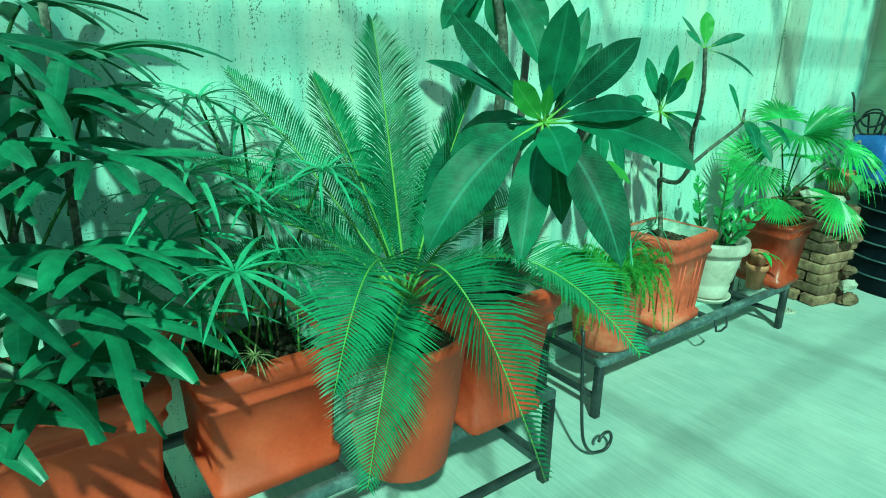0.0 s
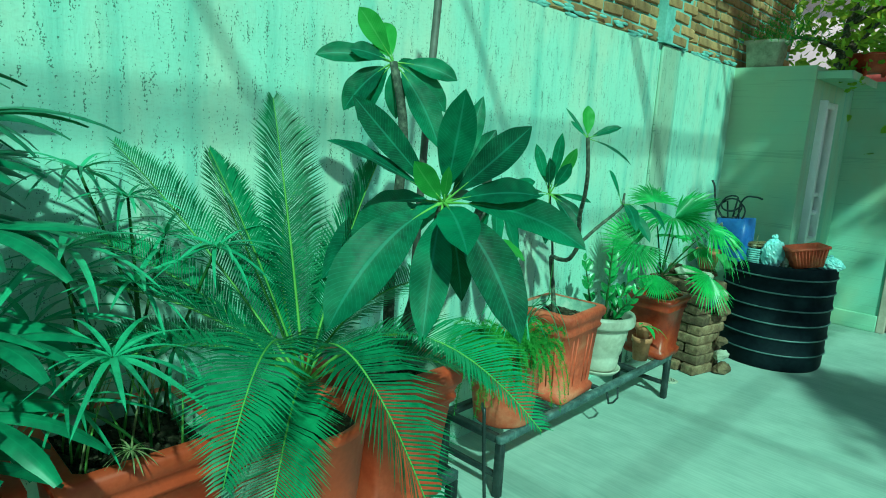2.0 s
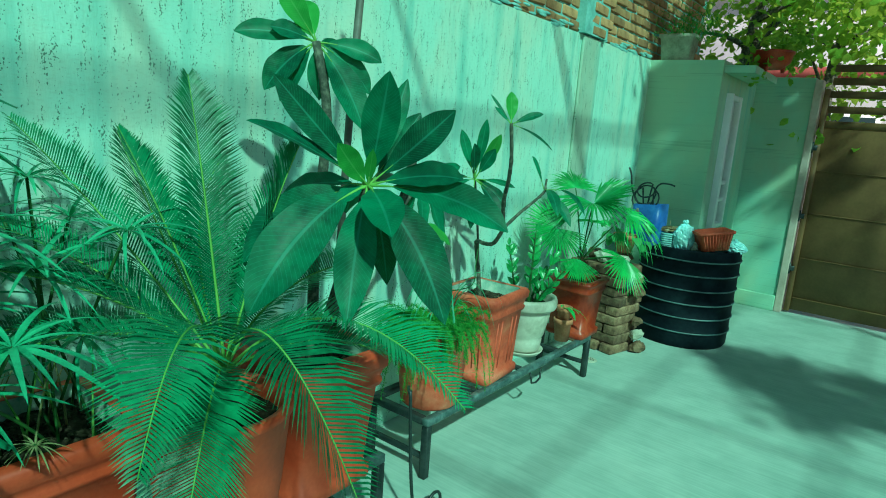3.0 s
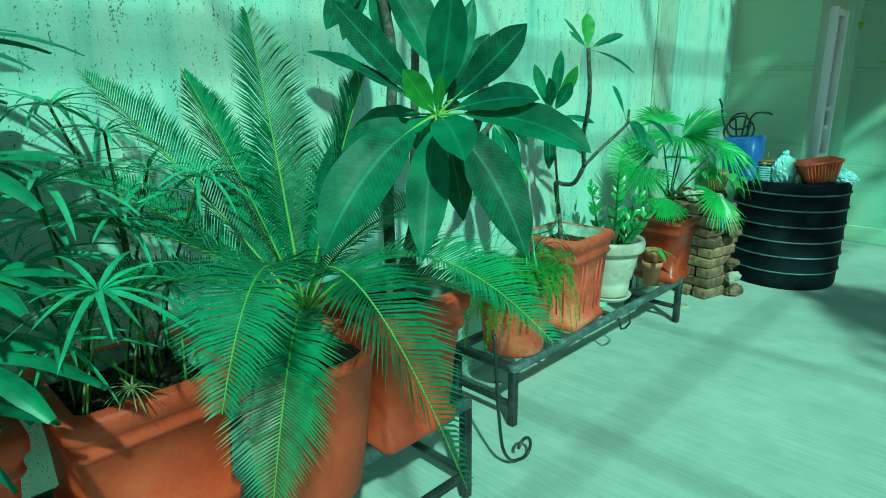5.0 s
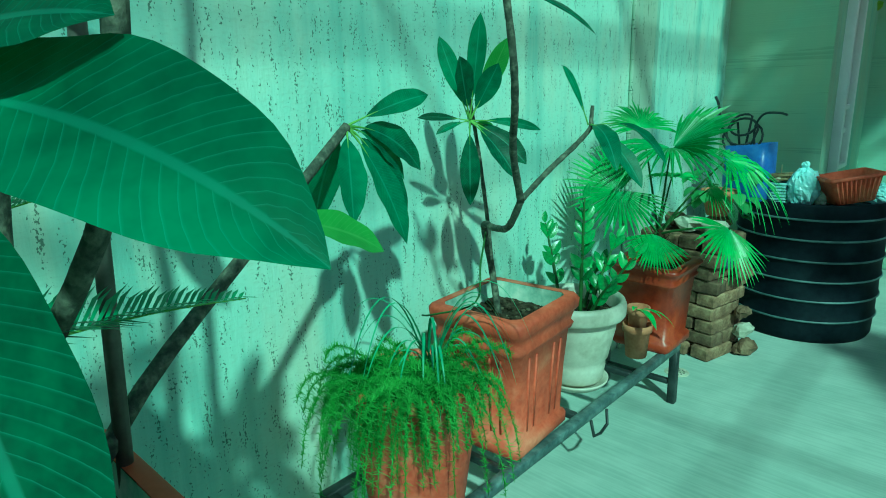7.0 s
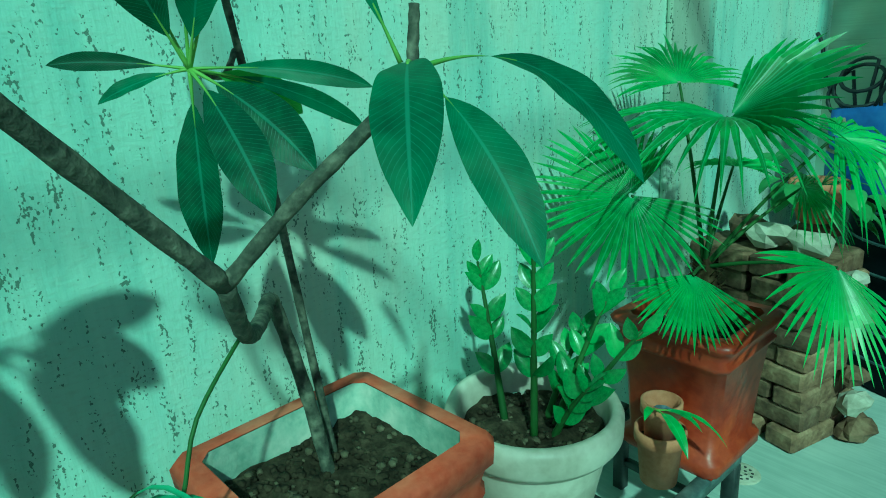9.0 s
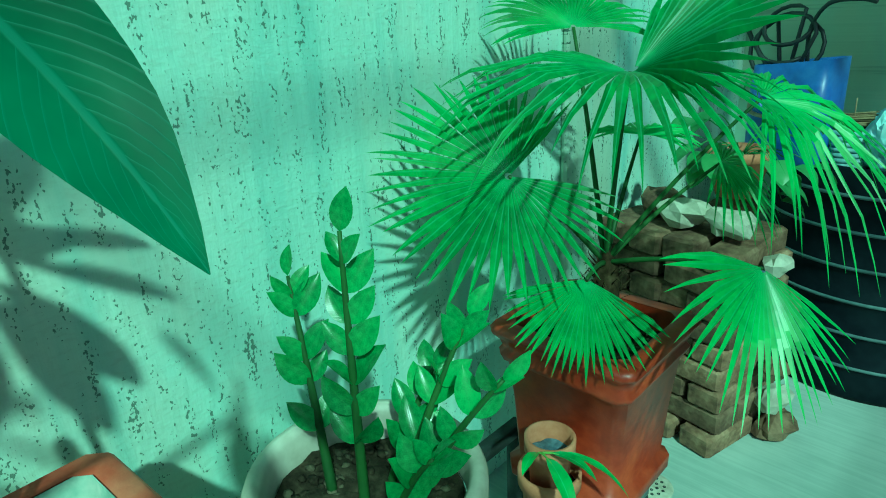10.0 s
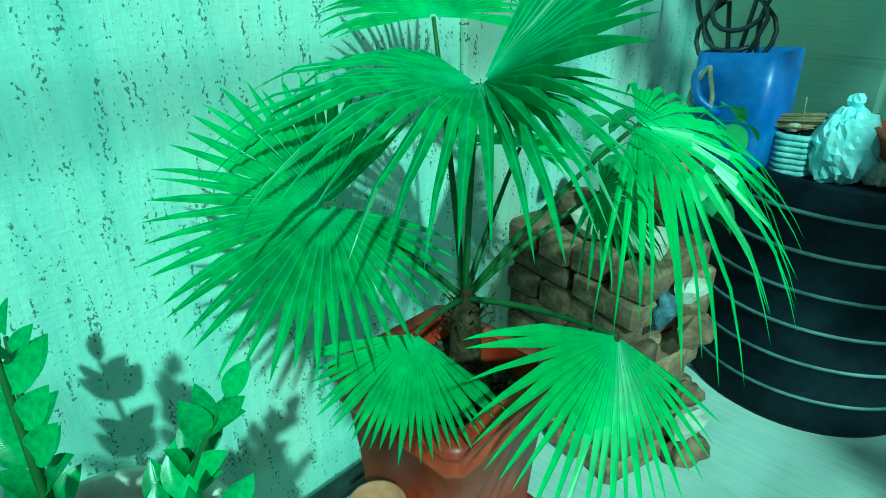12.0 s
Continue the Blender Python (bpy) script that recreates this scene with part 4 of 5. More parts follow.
# tip, width, arch, which way the upper side looks
SKY, FRONT, SIDE = (0.35, -0.3, 0.9), (0.68, -0.66, 0.32), (0.5, -0.75, 0.45)
low = [((1.178, 1.002, 1.364), 0.098, 0.10, (0.55, -0.5, 0.65)), ((1.275, 1.325, 1.36), 0.105, 0.16, (0.4, -0.62, 0.68)), ((1.147, 1.297, 1.478), 0.085, 0.14, (0.5, -0.45, 0.75)),
       ((1.174, 1.227, 1.113), 0.125, 0.2, FRONT), ((1.058, 0.994, 1.13), 0.1, 0.16, FRONT), ((0.872, 0.852, 1.135), 0.145, 0.2, FRONT), ((0.715, 0.948, 1.224), 0.12, 0.2, SIDE),
       ((0.779, 0.908, 1.588), 0.07, 0.14, SKY), ((0.795, 0.971, 1.702), 0.075, 0.08, SIDE), ((1.014, 1.143, 1.729), 0.095, 0.02, FRONT), ((1.091, 1.315, 1.651), 0.088, 0.06, FRONT),
       ((0.894, 1.346, 1.729), 0.06, 0.03, FRONT), ((0.945, 1.252, 1.164), 0.085, 0.22, FRONT), ((0.691, 1.087, 1.392), 0.09, 0.14, SKY), ((0.937, 1.36, 1.64), 0.065, 0.05, FRONT),
       ((0.9, 1.1, 1.395), 0.05, 0.1, SKY), ((0.72, 1.3, 1.33), 0.1, 0.2, SKY), ((0.86, 1.42, 1.42), 0.09, 0.18, SKY)]
for i, (tip, w, arch, face) in enumerate(low):
    leaf_to(pl, HUB, tip, w, PLUM, arch, rng.uniform(-0.12, 0.12), 0.24, plumeria_leaf, 0.16, face=face, n=26)
leaf_to(pl, HUB, (0.93, 1.062, 1.55), 0.062, PLUM_YOUNG_BACKLIT, 0.03, 0.0, 0.3, plumeria_leaf, 0.1, face=FRONT, label="pale new leaf")
leaf_to(pl, HUB, (0.965, 1.15, 1.54), 0.03, PLUM_YOUNG_BACKLIT, 0.05, label="pale new leaf")
# Grown leaf; the sun on it is painted with the paler green.
leaf_to(pl, (0.68, 1.62, 1.26), (0.71, 1.855, 1.17), 0.075, PLUM_YOUNG_BACKLIT, 0.12, 0.0, 0.2, plumeria_leaf, 0.12, face=(0.5, -0.3, 0.8), label="leaf in bright green painted for back light")
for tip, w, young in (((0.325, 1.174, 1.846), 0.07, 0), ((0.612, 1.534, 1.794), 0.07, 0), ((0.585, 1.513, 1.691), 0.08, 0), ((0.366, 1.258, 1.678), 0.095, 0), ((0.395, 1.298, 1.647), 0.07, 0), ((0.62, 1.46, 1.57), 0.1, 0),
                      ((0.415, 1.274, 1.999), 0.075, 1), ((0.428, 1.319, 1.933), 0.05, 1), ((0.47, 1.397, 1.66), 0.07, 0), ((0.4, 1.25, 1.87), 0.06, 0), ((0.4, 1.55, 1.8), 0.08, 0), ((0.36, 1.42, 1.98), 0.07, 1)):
    leaf_to(pl, HUB2, tip, w, PLUM_YOUNG_BACKLIT if young else PLUM, 0.12, rng.uniform(-0.2, 0.2), 0.25, plumeria_leaf, 0.14, face=FRONT)
HUB3 = (0.37, 2.06, 1.37)
part("stem", tube(Mesh(), smooth_path([Vector((0.57, 1.32, 0.8)) - o, Vector((0.5, 1.5, 0.98)) - o, Vector((0.42, 1.82, 1.2)) - o, Vector(HUB3) - o], 5), [0.017 - 0.0004 * i for i in range(16)], 8), BARK, pl)
for tip, w, arch in (((0.39, 2.275, 1.248), 0.085, 0.22), ((0.405, 2.203, 1.13), 0.07, 0.2), ((0.431, 2.177, 1.079), 0.085, 0.14), ((0.417, 2.283, 1.435), 0.055, 0.1), ((0.377, 2.228, 1.227), 0.075, 0.2), ((0.3, 2.0, 1.14), 0.08, 0.2), ((0.45, 2.0, 1.16), 0.08, 0.2)):
    leaf_to(pl, HUB3, tip, w, PLUM, arch, rng.uniform(-0.3, 0.3), 0.22, plumeria_leaf, 0.16, face=(0.85, 0.1, 0.35))
stk = thing("stake_pipe", (0.53, 1.44, B1 + 0.36), "weathered grey pipe staking the plumeria", "stake")
part("pipe", tube(Mesh(), [(0, 0, 0), (-0.01, 0.05, 0.9), (-0.02, 0.12, 1.75)], 0.013, 10), STAKE, stk)


# cycad
def frond(t, base, mid, tip, length, name="frond", material=SAGO, pairs=58, lift=0.35, seed=0, steep=0.35):
    o = Vector(t.location)
    a, m, e = (Vector(p) - o for p in (base, mid, tip))
    pts = curve3(a, m * 2 - (a + e) / 2, e, 48)
    b = Mesh()
    r = random.Random(seed)
    n = len(pts) - 1
    side0 = None
    for i in range(pairs):
        s = 0.16 + 0.84 * i / pairs
        k = s * n
        j = min(int(k), n - 1)
        p = pts[j].lerp(pts[j + 1], k - j)
        tan = (pts[min(j + 2, n)] - pts[max(j - 1, 0)]).normalized()
        side = tan.cross(Vector((0, 0, 1)))
        if side.length < 0.25 and side0 is not None:
            side = side0 - tan * side0.dot(tan)
        side = side.normalized()
        if side0 is not None and side.dot(side0) < 0:
            side = -side
        side0 = side
        nor = side.cross(tan)
        grow = min(1.0, (s - 0.08) * 3.2) * min(1.0, (1.06 - s) * 3.0)
        for sg in (-1, 1):
            fwd = steep + 0.5 * s
            d = (side * sg * math.cos(fwd) + tan * math.sin(fwd) + nor * (lift + r.uniform(-0.08, 0.08))).normalized()
            q = length * grow * r.uniform(0.92, 1.06)
            mid_p, end_p = p + d * q * 0.55, p + d * q + Vector((0, 0, -0.14 * q))
            w = tan * 0.0036
            b.put([p - w * 0.6, p + w * 0.6, mid_p + w, end_p, mid_p - w, (p + mid_p) / 2 + nor * 0.0012], [(0, 1, 2, 4), (4, 2, 3)], [(0.5, 0)] * 6)
    ob = part(name, b, material, t)
    part("rachis", tube(Mesh(), pts[::3], [0.005 - 0.00024 * i for i in range(len(pts[::3]))], 6), RACHIS, ob, "pale yellow-green midrib")
    return ob


sg = plant("sago_palm", (0.69, 0.895, B1 + 0.38), "sago palm with arching feathery fronds", "cycad")
C = (0.74, 0.88, 0.95)
lathe_b = Mesh()
lathe(lathe_b, [(0.05, 0.0), (0.06, 0.05), (0.05, 0.1), (0.02, 0.14), (0.001, 0.15)], 16, wobble=0.25)
part("trunk", lathe_b, BARK, sg, "short scaly trunk")
fr = [((0.64, 0.89, 1.36), (0.54, 0.9, 1.69), 0.15), ((0.46, 0.86, 1.28), (0.3, 0.83, 1.53), 0.13), ((0.74, 0.99, 1.28), (0.8, 1.06, 1.55), 0.16), ((0.48, 0.74, 1.28), (0.16, 0.62, 1.55), 0.15),
      ((0.48, 0.7, 1.18), (0.16, 0.5, 1.3), 0.14), ((0.6, 0.68, 1.14), (0.42, 0.45, 1.22), 0.13), ((0.9, 0.69, 1.15), (1.1, 0.48, 0.98), 0.16), ((1.03, 0.82, 1.12), (1.27, 0.91, 0.69), 0.17),
      ((0.98, 1.04, 1.12), (1.35, 1.09, 0.99), 0.16), ((0.88, 0.75, 0.95), (1.02, 0.59, 0.65), 0.15), ((0.56, 1.12, 1.2), (0.42, 1.45, 1.3), 0.13), ((0.7, 1.15, 1.14), (0.72, 1.58, 1.16), 0.14),
      ((0.5, 0.68, 1.05), (0.26, 0.43, 1.0), 0.13), ((0.42, 1.0, 1.24), (0.14, 1.26, 1.45), 0.13), ((0.62, 0.8, 1.3), (0.5, 0.74, 1.55), 0.09), ((0.88, 1.1, 1.02), (1.06, 1.28, 0.93), 0.12), ((0.64, 0.65, 1.08), (0.6, 0.37, 1.04), 0.12)]
for i, (m, e, l) in enumerate(fr):
    frond(sg, C, m, e, l, seed=i, steep=0.5 if e[2] > 1.2 else 0.2, pairs=84 if l > 0.125 else 68)


# fan palm
def fan(t, hub, axis, normal, length, root, spread=250, n=40, droop=0.35, material=FAN, tear=0.62, seed=0, petiole=True, skew=0.0, fold=0.8):
    o = Vector(t.location)
    h = Vector(hub) - o
    ax = Vector(axis).normalized()
    nor = Vector(normal)
    nor = (nor - ax * nor.dot(ax)).normalized()
    sd = ax.cross(nor).normalized()
    r = random.Random(seed)
    b = Mesh()
    step = radians(spread) / n
    for i in range(n):
        a = (i + 0.5) * step - radians(spread) / 2
        d = ax * math.cos(a) + sd * math.sin(a)
        cr = -ax * math.sin(a) + sd * math.cos(a)
        q = length * (0.72 + 0.28 * math.cos(a * 0.62)) * (1 + skew * math.sin(a)) * r.uniform(0.94, 1.05)
        cup = 0.16 * (1 - math.cos(a))
        vs, uvs = [], []
        tw = r.uniform(-0.6, 0.6)
        cut = tear * r.uniform(0.86, 1.12)
        sag = droop * r.uniform(0.7, 1.35) + r.uniform(-0.02, 0.07)
        bend = r.uniform(-0.05, 0.05)
        for s in (0.03, 0.3, cut, 0.8, 0.92, 1.0):
            w = q * s * math.tan(step / 2) * 1.02 if s <= cut else q * cut * math.tan(step / 2) * 1.02 * ((1.0 - s) / (1 - cut)) ** 0.8
            drop = sag * q * s ** 3
            p = h + d * (q * s) + nor * (cup * q * s) + Vector((0, 0, -drop)) + cr * (bend * q * max(0.0, s - cut))
            crs = (cr + nor * tw * max(0, s - 0.4)).normalized()
            rise = nor * (w * fold)
            vs += [p - crs * w, p + rise, p + crs * w]
            uvs += [(0.3, s), (0.5, s), (0.7, s)]
        b.put(vs, [(k * 3 + j, k * 3 + j + 1, k * 3 + j + 4, k * 3 + j + 3) for k in range(5) for j in (0, 1)], uvs)
    ob = part("fan_leaf", b, material, t, smooth=False)
    if petiole:
        rt = Vector(root) - o
        m = (rt + h) / 2 + Vector((0, 0, 0.08 * (h - rt).length))
        part("petiole", tube(Mesh(), curve3(rt, m, h, 10), [0.0065 - 0.0003 * i for i in range(11)], 6), PETIOLE, ob, "thin dark leaf stalk")
    return ob


fp = plant("fan_palm", (0.37, 3.82, B2 + 0.32), "bright green fan palm with split drooping fans", "palm")
part("trunk", lathe(Mesh(), [(0.028, 0.0), (0.03, 0.06), (0.026, 0.12), (0.022, 0.17), (0.004, 0.2)], 14, wobble=0.3), FIBRE, fp, "short fibrous trunk")
for k in range(26):
    a = rng.random() * 6.28
    z = rng.uniform(0.08, 0.18)
    part("fibre", tube(Mesh(), [(0.024 * math.cos(a), 0.024 * math.sin(a), z), (0.04 * math.cos(a), 0.04 * math.sin(a), z + 0.02), (0.055 * math.cos(a + 0.3), 0.055 * math.sin(a + 0.3), z + rng.uniform(-0.01, 0.05))], [0.0018, 0.0012, 0.0005], 4), FIBRE, fp)
R = (0.366, 3.82, 0.79)
fan(fp, (0.283, 3.60, 1.013), (-0.42, -0.9, -0.05), (0.63, -0.26, 0.73), 0.275, R, 300, 44, 0.05, FAN, 0.6, 1)
fan(fp, (0.414, 3.788, 1.185), (0.3, -0.95, 0.04), (0.1, -0.05, 1.0), 0.365, R, 235, 35, 0.36, FAN, 0.5, 2, skew=0.12)
fan(fp, (0.418, 3.796, 1.187), (0.72, 0.22, 0.52), (-0.4, -0.55, 0.75), 0.3, R, 140, 20, 0.06, FAN, 0.6, 3, False, fold=1.3)
fan(fp, (0.24, 3.874, 1.261), (-0.52, 0.3, 0.62), (0.56, -0.33, 0.76), 0.215, R, 205, 32, 0.2, FAN, 0.62, 4)
fan(fp, (0.432, 3.635, 0.834), (0.27, -0.64, -0.72), (0.58, -0.46, 0.67), 0.18, R, 140, 28, 0.03, FAN, 0.72, 5)
fan(fp, (0.677, 3.801, 0.861), (0.32, -0.7, -0.63), (0.8, -0.15, 0.55), 0.265, R, 155, 24, 0.08, FAN, 0.5, 6, skew=0.14)
fan(fp, (0.6, 3.93, 1.13), (0.62, 0.35, -0.1), (0.12, -0.25, 0.95), 0.27, R, 200, 34, 0.62, FAN, 0.5, 7)
fan(fp, (0.34, 4.0, 1.03), (-0.1, 0.5, 0.1), (0.1, -0.3, 0.9), 0.15, R, 230, 26, 0.3, FAN, 0.6, 8)
fan(fp, (0.52, 3.99, 0.99), (0.5, 0.3, -0.25), (0.1, -0.3, 0.9), 0.15, R, 220, 24, 0.5, FAN, 0.5, 10)


# lady palm
def palmate(t, hub, out, length, width, n, spread, root, seed):
    o = Vector(t.location)
    h = Vector(hub) - o
    ax = Vector(out).normalized()
    sd = ax.cross(Vector((0, 0, 1))).normalized()
    r = random.Random(seed)
    b = Mesh()
    for i in range(n):
        a = radians(spread) * ((i + 0.5) / n - 0.5)
        d = (ax * math.cos(a) + sd * math.sin(a) + Vector((0, 0, 0.12))).normalized()
        q = length * r.uniform(0.82, 1.08) * (1 - 0.2 * abs(a) / 2.2)
        tip = h + d * q + Vector((0, 0, -q * r.uniform(0.2, 0.5)))
        blade(b, curve3(h, h + d * q * 0.55 + Vector((0, 0, 0.04 * q)), tip, 9), width * r.uniform(0.7, 1.15), Vector((0, 0, 1)) + ax * 0.5, -0.3, strap, 0.03, r.uniform(-0.35, 0.35))
    ob = part("palmate_leaf", b, LADY, t)
    rt = Vector(root) - o
    part("petiole", tube(Mesh(), curve3(rt, (rt + h) / 2 + Vector((0, 0, 0.06)), h, 8), 0.0045, 5), PETIOLE, ob)


lp = plant("lady_palm", (0.36, 0.0, B1 + 0.34), "lady palm with broad blunt dark green leaf straps", "palm")
canes = [(0.3, -0.1), (0.4, 0.05), (0.33, 0.15), (0.42, -0.16), (0.28, 0.02)]
for k, (x, y) in enumerate(canes):
    part("cane", tube(Mesh(), smooth_path([(x - 0.36, y, 0.0), (x - 0.36, y + 0.01, 0.4), (x - 0.34, y + 0.02, 0.95)], 4), 0.01, 7), BARK, lp)
hubs = [(0.5, 0.12, 1.5), (0.58, 0.2, 1.38), (0.4, 0.2, 1.58), (0.52, 0.0, 1.42), (0.2, 0.02, 1.76), (0.36, -0.1, 1.7), (0.16, 0.14, 1.7), (0.42, 0.02, 1.62), (0.3, -0.2, 1.62), (0.28, 0.15, 1.37), (0.54, 0.13, 1.18), (0.66, 0.17, 1.04), (0.2, 0.24, 1.47), (0.58, 0.02, 1.06), (0.45, -0.05, 1.35), (0.35, 0.02, 1.55), (0.6, -0.1, 1.2), (0.62, 0.1, 0.95), (0.7, -0.02, 0.98), (0.4, 0.12, 1.45), (0.25, -0.2, 1.3), (0.55, -0.25, 1.1), (0.16, 0.1, 1.6), (0.4, -0.3, 1.5), (0.3, 0.1, 1.1), (0.62, 0.2, 1.16), (0.68, -0.15, 0.92)]
for k, hb_ in enumerate(hubs):
    x, y = canes[k % len(canes)]
    out = Vector((hb_[0] - 0.33 + rng.uniform(0.0, 0.25), hb_[1] - 0.0 + rng.uniform(-0.15, 0.15), rng.uniform(-0.1, 0.15)))
    palmate(lp, hb_, out, rng.uniform(0.27, 0.37), rng.uniform(0.034, 0.045), rng.choice((7, 8, 9)), rng.uniform(180, 260), (x, y, hb_[2] - rng.uniform(0.18, 0.3)), k)

# umbrella sedge
us = plant("umbrella_sedge", (0.42, 0.545, B1 + 0.35), "umbrella sedge with whorls of narrow leaves", "sedge")
sedge_me = []
for i, (rise, fall, m) in enumerate(((0.1, -0.3, SEDGE), (0.18, -0.12, SEDGE), (0.02, -0.5, SEDGE), (0.1, -0.4, SEDGE_DRY))):
    b = Mesh()
    blade(b, curve3((0, 0, 0), (0.5, 0, rise), (1, 0, fall), 8), 0.078, (0, 0, 1), 0.25, needle)
    sedge_me.append(as_mesh("leaf", b, m))
dry_me = sedge_me.pop()
whorls = [(0.48, 0.40, 1.31, 0.23), (0.74, 0.42, 1.13, 0.17), (0.6, 0.71, 1.31, 0.15), (0.2, 0.52, 1.47, 0.18), (0.26, 0.62, 1.4, 0.15), (0.32, 0.44, 1.2, 0.2), (0.5, 0.55, 1.22, 0.17), (0.4, 0.35, 1.12, 0.2), (0.62, 0.36, 1.0, 0.15), (0.3, 0.7, 1.3, 0.14),
          (0.55, 0.62, 1.05, 0.15), (0.36, 0.5, 1.0, 0.16), (0.64, 0.48, 0.86, 0.055)]
for k, (x, y, z, l) in enumerate(whorls):
    o = Vector(us.location)
    h = Vector((x, y, z)) - o
    base = Vector((rng.uniform(-0.12, 0.12), rng.uniform(-0.14, 0.14), 0))
    m = SEDGE_DRY if k == 12 else SEDGE
    stem = part("stem", tube(Mesh(), curve3(base, (base + h) / 2 + Vector((0, 0, 0.04)), h, 8), 0.0042, 5), PETIOLE, us)
    for i in range(20):
        a = i * 2.399
        q = l * rng.uniform(0.9, 1.35)
        lf = new("leaf", dry_me if k == 12 else sedge_me[i % 3])
        lf.parent = stem
        lf.matrix_local = Matrix.LocRotScale(h, Euler((rng.uniform(-0.3, 0.3), rng.uniform(-0.4, 0.15), a)), (q, q, q))
for k in range(16):
    a = rng.random() * 6.28
    bs = Vector((rng.uniform(-0.1, 0.15), rng.uniform(-0.15, 0.15), -0.01))
    part("shoot", tube(Mesh(), [bs, bs + Vector((0.02 * math.cos(a), 0.02 * math.sin(a), 0.1)), bs + Vector((0.07 * math.cos(a), 0.07 * math.sin(a), rng.uniform(0.2, 0.3)))], [0.0035, 0.003, 0.001], 5), RACHIS if k % 3 else SEDGE_DRY, us)

# zz plant
zleaf = Mesh()
blade(zleaf, curve3((0, 0, 0), (0.5, 0, 0.08), (1, 0, -0.04), 8), 0.5, (0, 0, 1), 0.3, oval)
zz_me = as_mesh("leaflet", zleaf, ZZ)
zz = plant("zz_plant", (0.335, 3.172, B2 + 0.28), "zz plant with glossy paired leaflets on thick stems", "plant")
for k, (bx, by, tx, ty, tz, pairs) in enumerate([(-0.05, -0.03, -0.16, 0.01, 0.35, 5), (0.03, -0.03, 0.03, -0.02, 0.47, 7), (0.03, 0.03, 0.07, 0.17, 0.29, 5), (0.05, 0.03, 0.19, 0.1, 0.26, 4), (0.05, 0.0, 0.13, 0.02, 0.15, 4), (0.0, 0.04, 0.02, 0.14, 0.2, 4)]):
    a, e = Vector((bx, by, 0)), Vector((tx, ty, tz))
    pts = curve3(a, (a + e) / 2 + Vector((0, 0, 0.03)), e, 10)
    stem = part("stem", tube(Mesh(), pts, [0.009 - 0.0006 * i for i in range(11)], 7), PETIOLE, zz)
    d = (e - a).normalized()
    ang0 = rng.uniform(-0.4, 0.4)
    for i in range(pairs * 2 + 1):
        s = 0.38 + 0.6 * (i // 2) / max(1, pairs - 1) if i < pairs * 2 else 1.0
        p = pts[min(10, int(s * 10))]
        az = 0.76 + ang0 * 0.5 + (math.pi if i % 2 else 0) + rng.uniform(-0.7, 0.7)
        out = Vector((math.cos(az), math.sin(az), 0))
        x = (out * 0.7 + d * (0.95 if i < pairs * 2 else 3)).normalized()
        want = (Vector((0.6, -0.6, 0.25)) + d * 0.45 + Vector((rng.uniform(-0.7, 0.7), rng.uniform(-0.7, 0.7), rng.uniform(-0.2, 0.5)))).normalized()
        y = want.cross(x).normalized()
        q = rng.uniform(0.056, 0.078) * (0.8 if s > 0.9 else 1)
        lf = new("leaflet", zz_me)
        lf.parent = stem
        lf.matrix_local = Matrix.LocRotScale(p, Matrix((x, y, x.cross(y))).transposed().to_quaternion(), (q, q, q))

# frangipani with a bent stem
fg = plant("frangipani", (0.335, 2.705, B2 + 0.41), "young frangipani with a kinked bare stem", "frangipani")
o = Vector(fg.location)
def limb(pts, r0, r1):
    p = smooth_path([Vector(q) - o for q in pts], 6)
    part("stem", tube(Mesh(), p, [0.82 * (r0 + (r1 - r0) * i / (len(p) - 1)) * (1 + 0.07 * math.sin(i * 2.3)) for i in range(len(p))], 9), BARK, fg)
limb([(0.305, 2.71, 0.7), (0.29, 2.695, 0.86), (0.278, 2.672, 1.0), (0.295, 2.655, 1.03), (0.37, 2.61, 1.035), (0.46, 2.555, 1.06), (0.53, 2.517, 1.148)], 0.014, 0.0125)
limb([(0.53, 2.517, 1.148), (0.59, 2.4, 1.29), (0.66, 2.31, 1.4), (0.7, 2.25, 1.5), (0.715, 2.2, 1.64)], 0.0125, 0.0095)
limb([(0.53, 2.517, 1.148), (0.575, 2.58, 1.225), (0.62, 2.64, 1.29), (0.648, 2.67, 1.335), (0.645, 2.68, 1.36), (0.645, 2.685, 1.395)], 0.0105, 0.006)
limb([(0.27, 2.74, 0.7), (0.255, 2.72, 1.0), (0.225, 2.71, 1.25), (0.19, 2.7, 1.46)], 0.009, 0.007)
CL = (0.279, 2.604, 1.356)
limb([(0.2, 2.7, 1.38), (0.24, 2.66, 1.345), CL], 0.006, 0.005)
for tip, w, young in (((0.292, 2.585, 1.1), 0.062, 0), ((0.451, 2.611, 1.186), 0.062, 0), ((0.431, 2.684, 1.225), 0.065, 0), ((0.407, 2.795, 1.319), 0.03, 0), ((0.25, 2.88, 1.25), 0.03, 0), ((0.25, 2.77, 1.285), 0.05, 1), ((0.215, 2.546, 1.6), 0.055, 0),
                      ((0.317, 2.614, 1.66), 0.055, 0), ((0.376, 2.666, 1.59), 0.06, 1), ((0.328, 2.505, 1.537), 0.07, 0), ((0.383, 2.612, 1.517), 0.065, 0), ((0.235, 2.5, 1.32), 0.025, 0), ((0.2, 2.46, 1.37), 0.025, 0)):
    leaf_to(fg, CL, tip, w, PLUM_YOUNG_BACKLIT if young else PLUM, 0.08, rng.uniform(-0.3, 0.3), 0.25, plumeria_leaf, 0.18, face=(0.7, -0.5, 0.4))
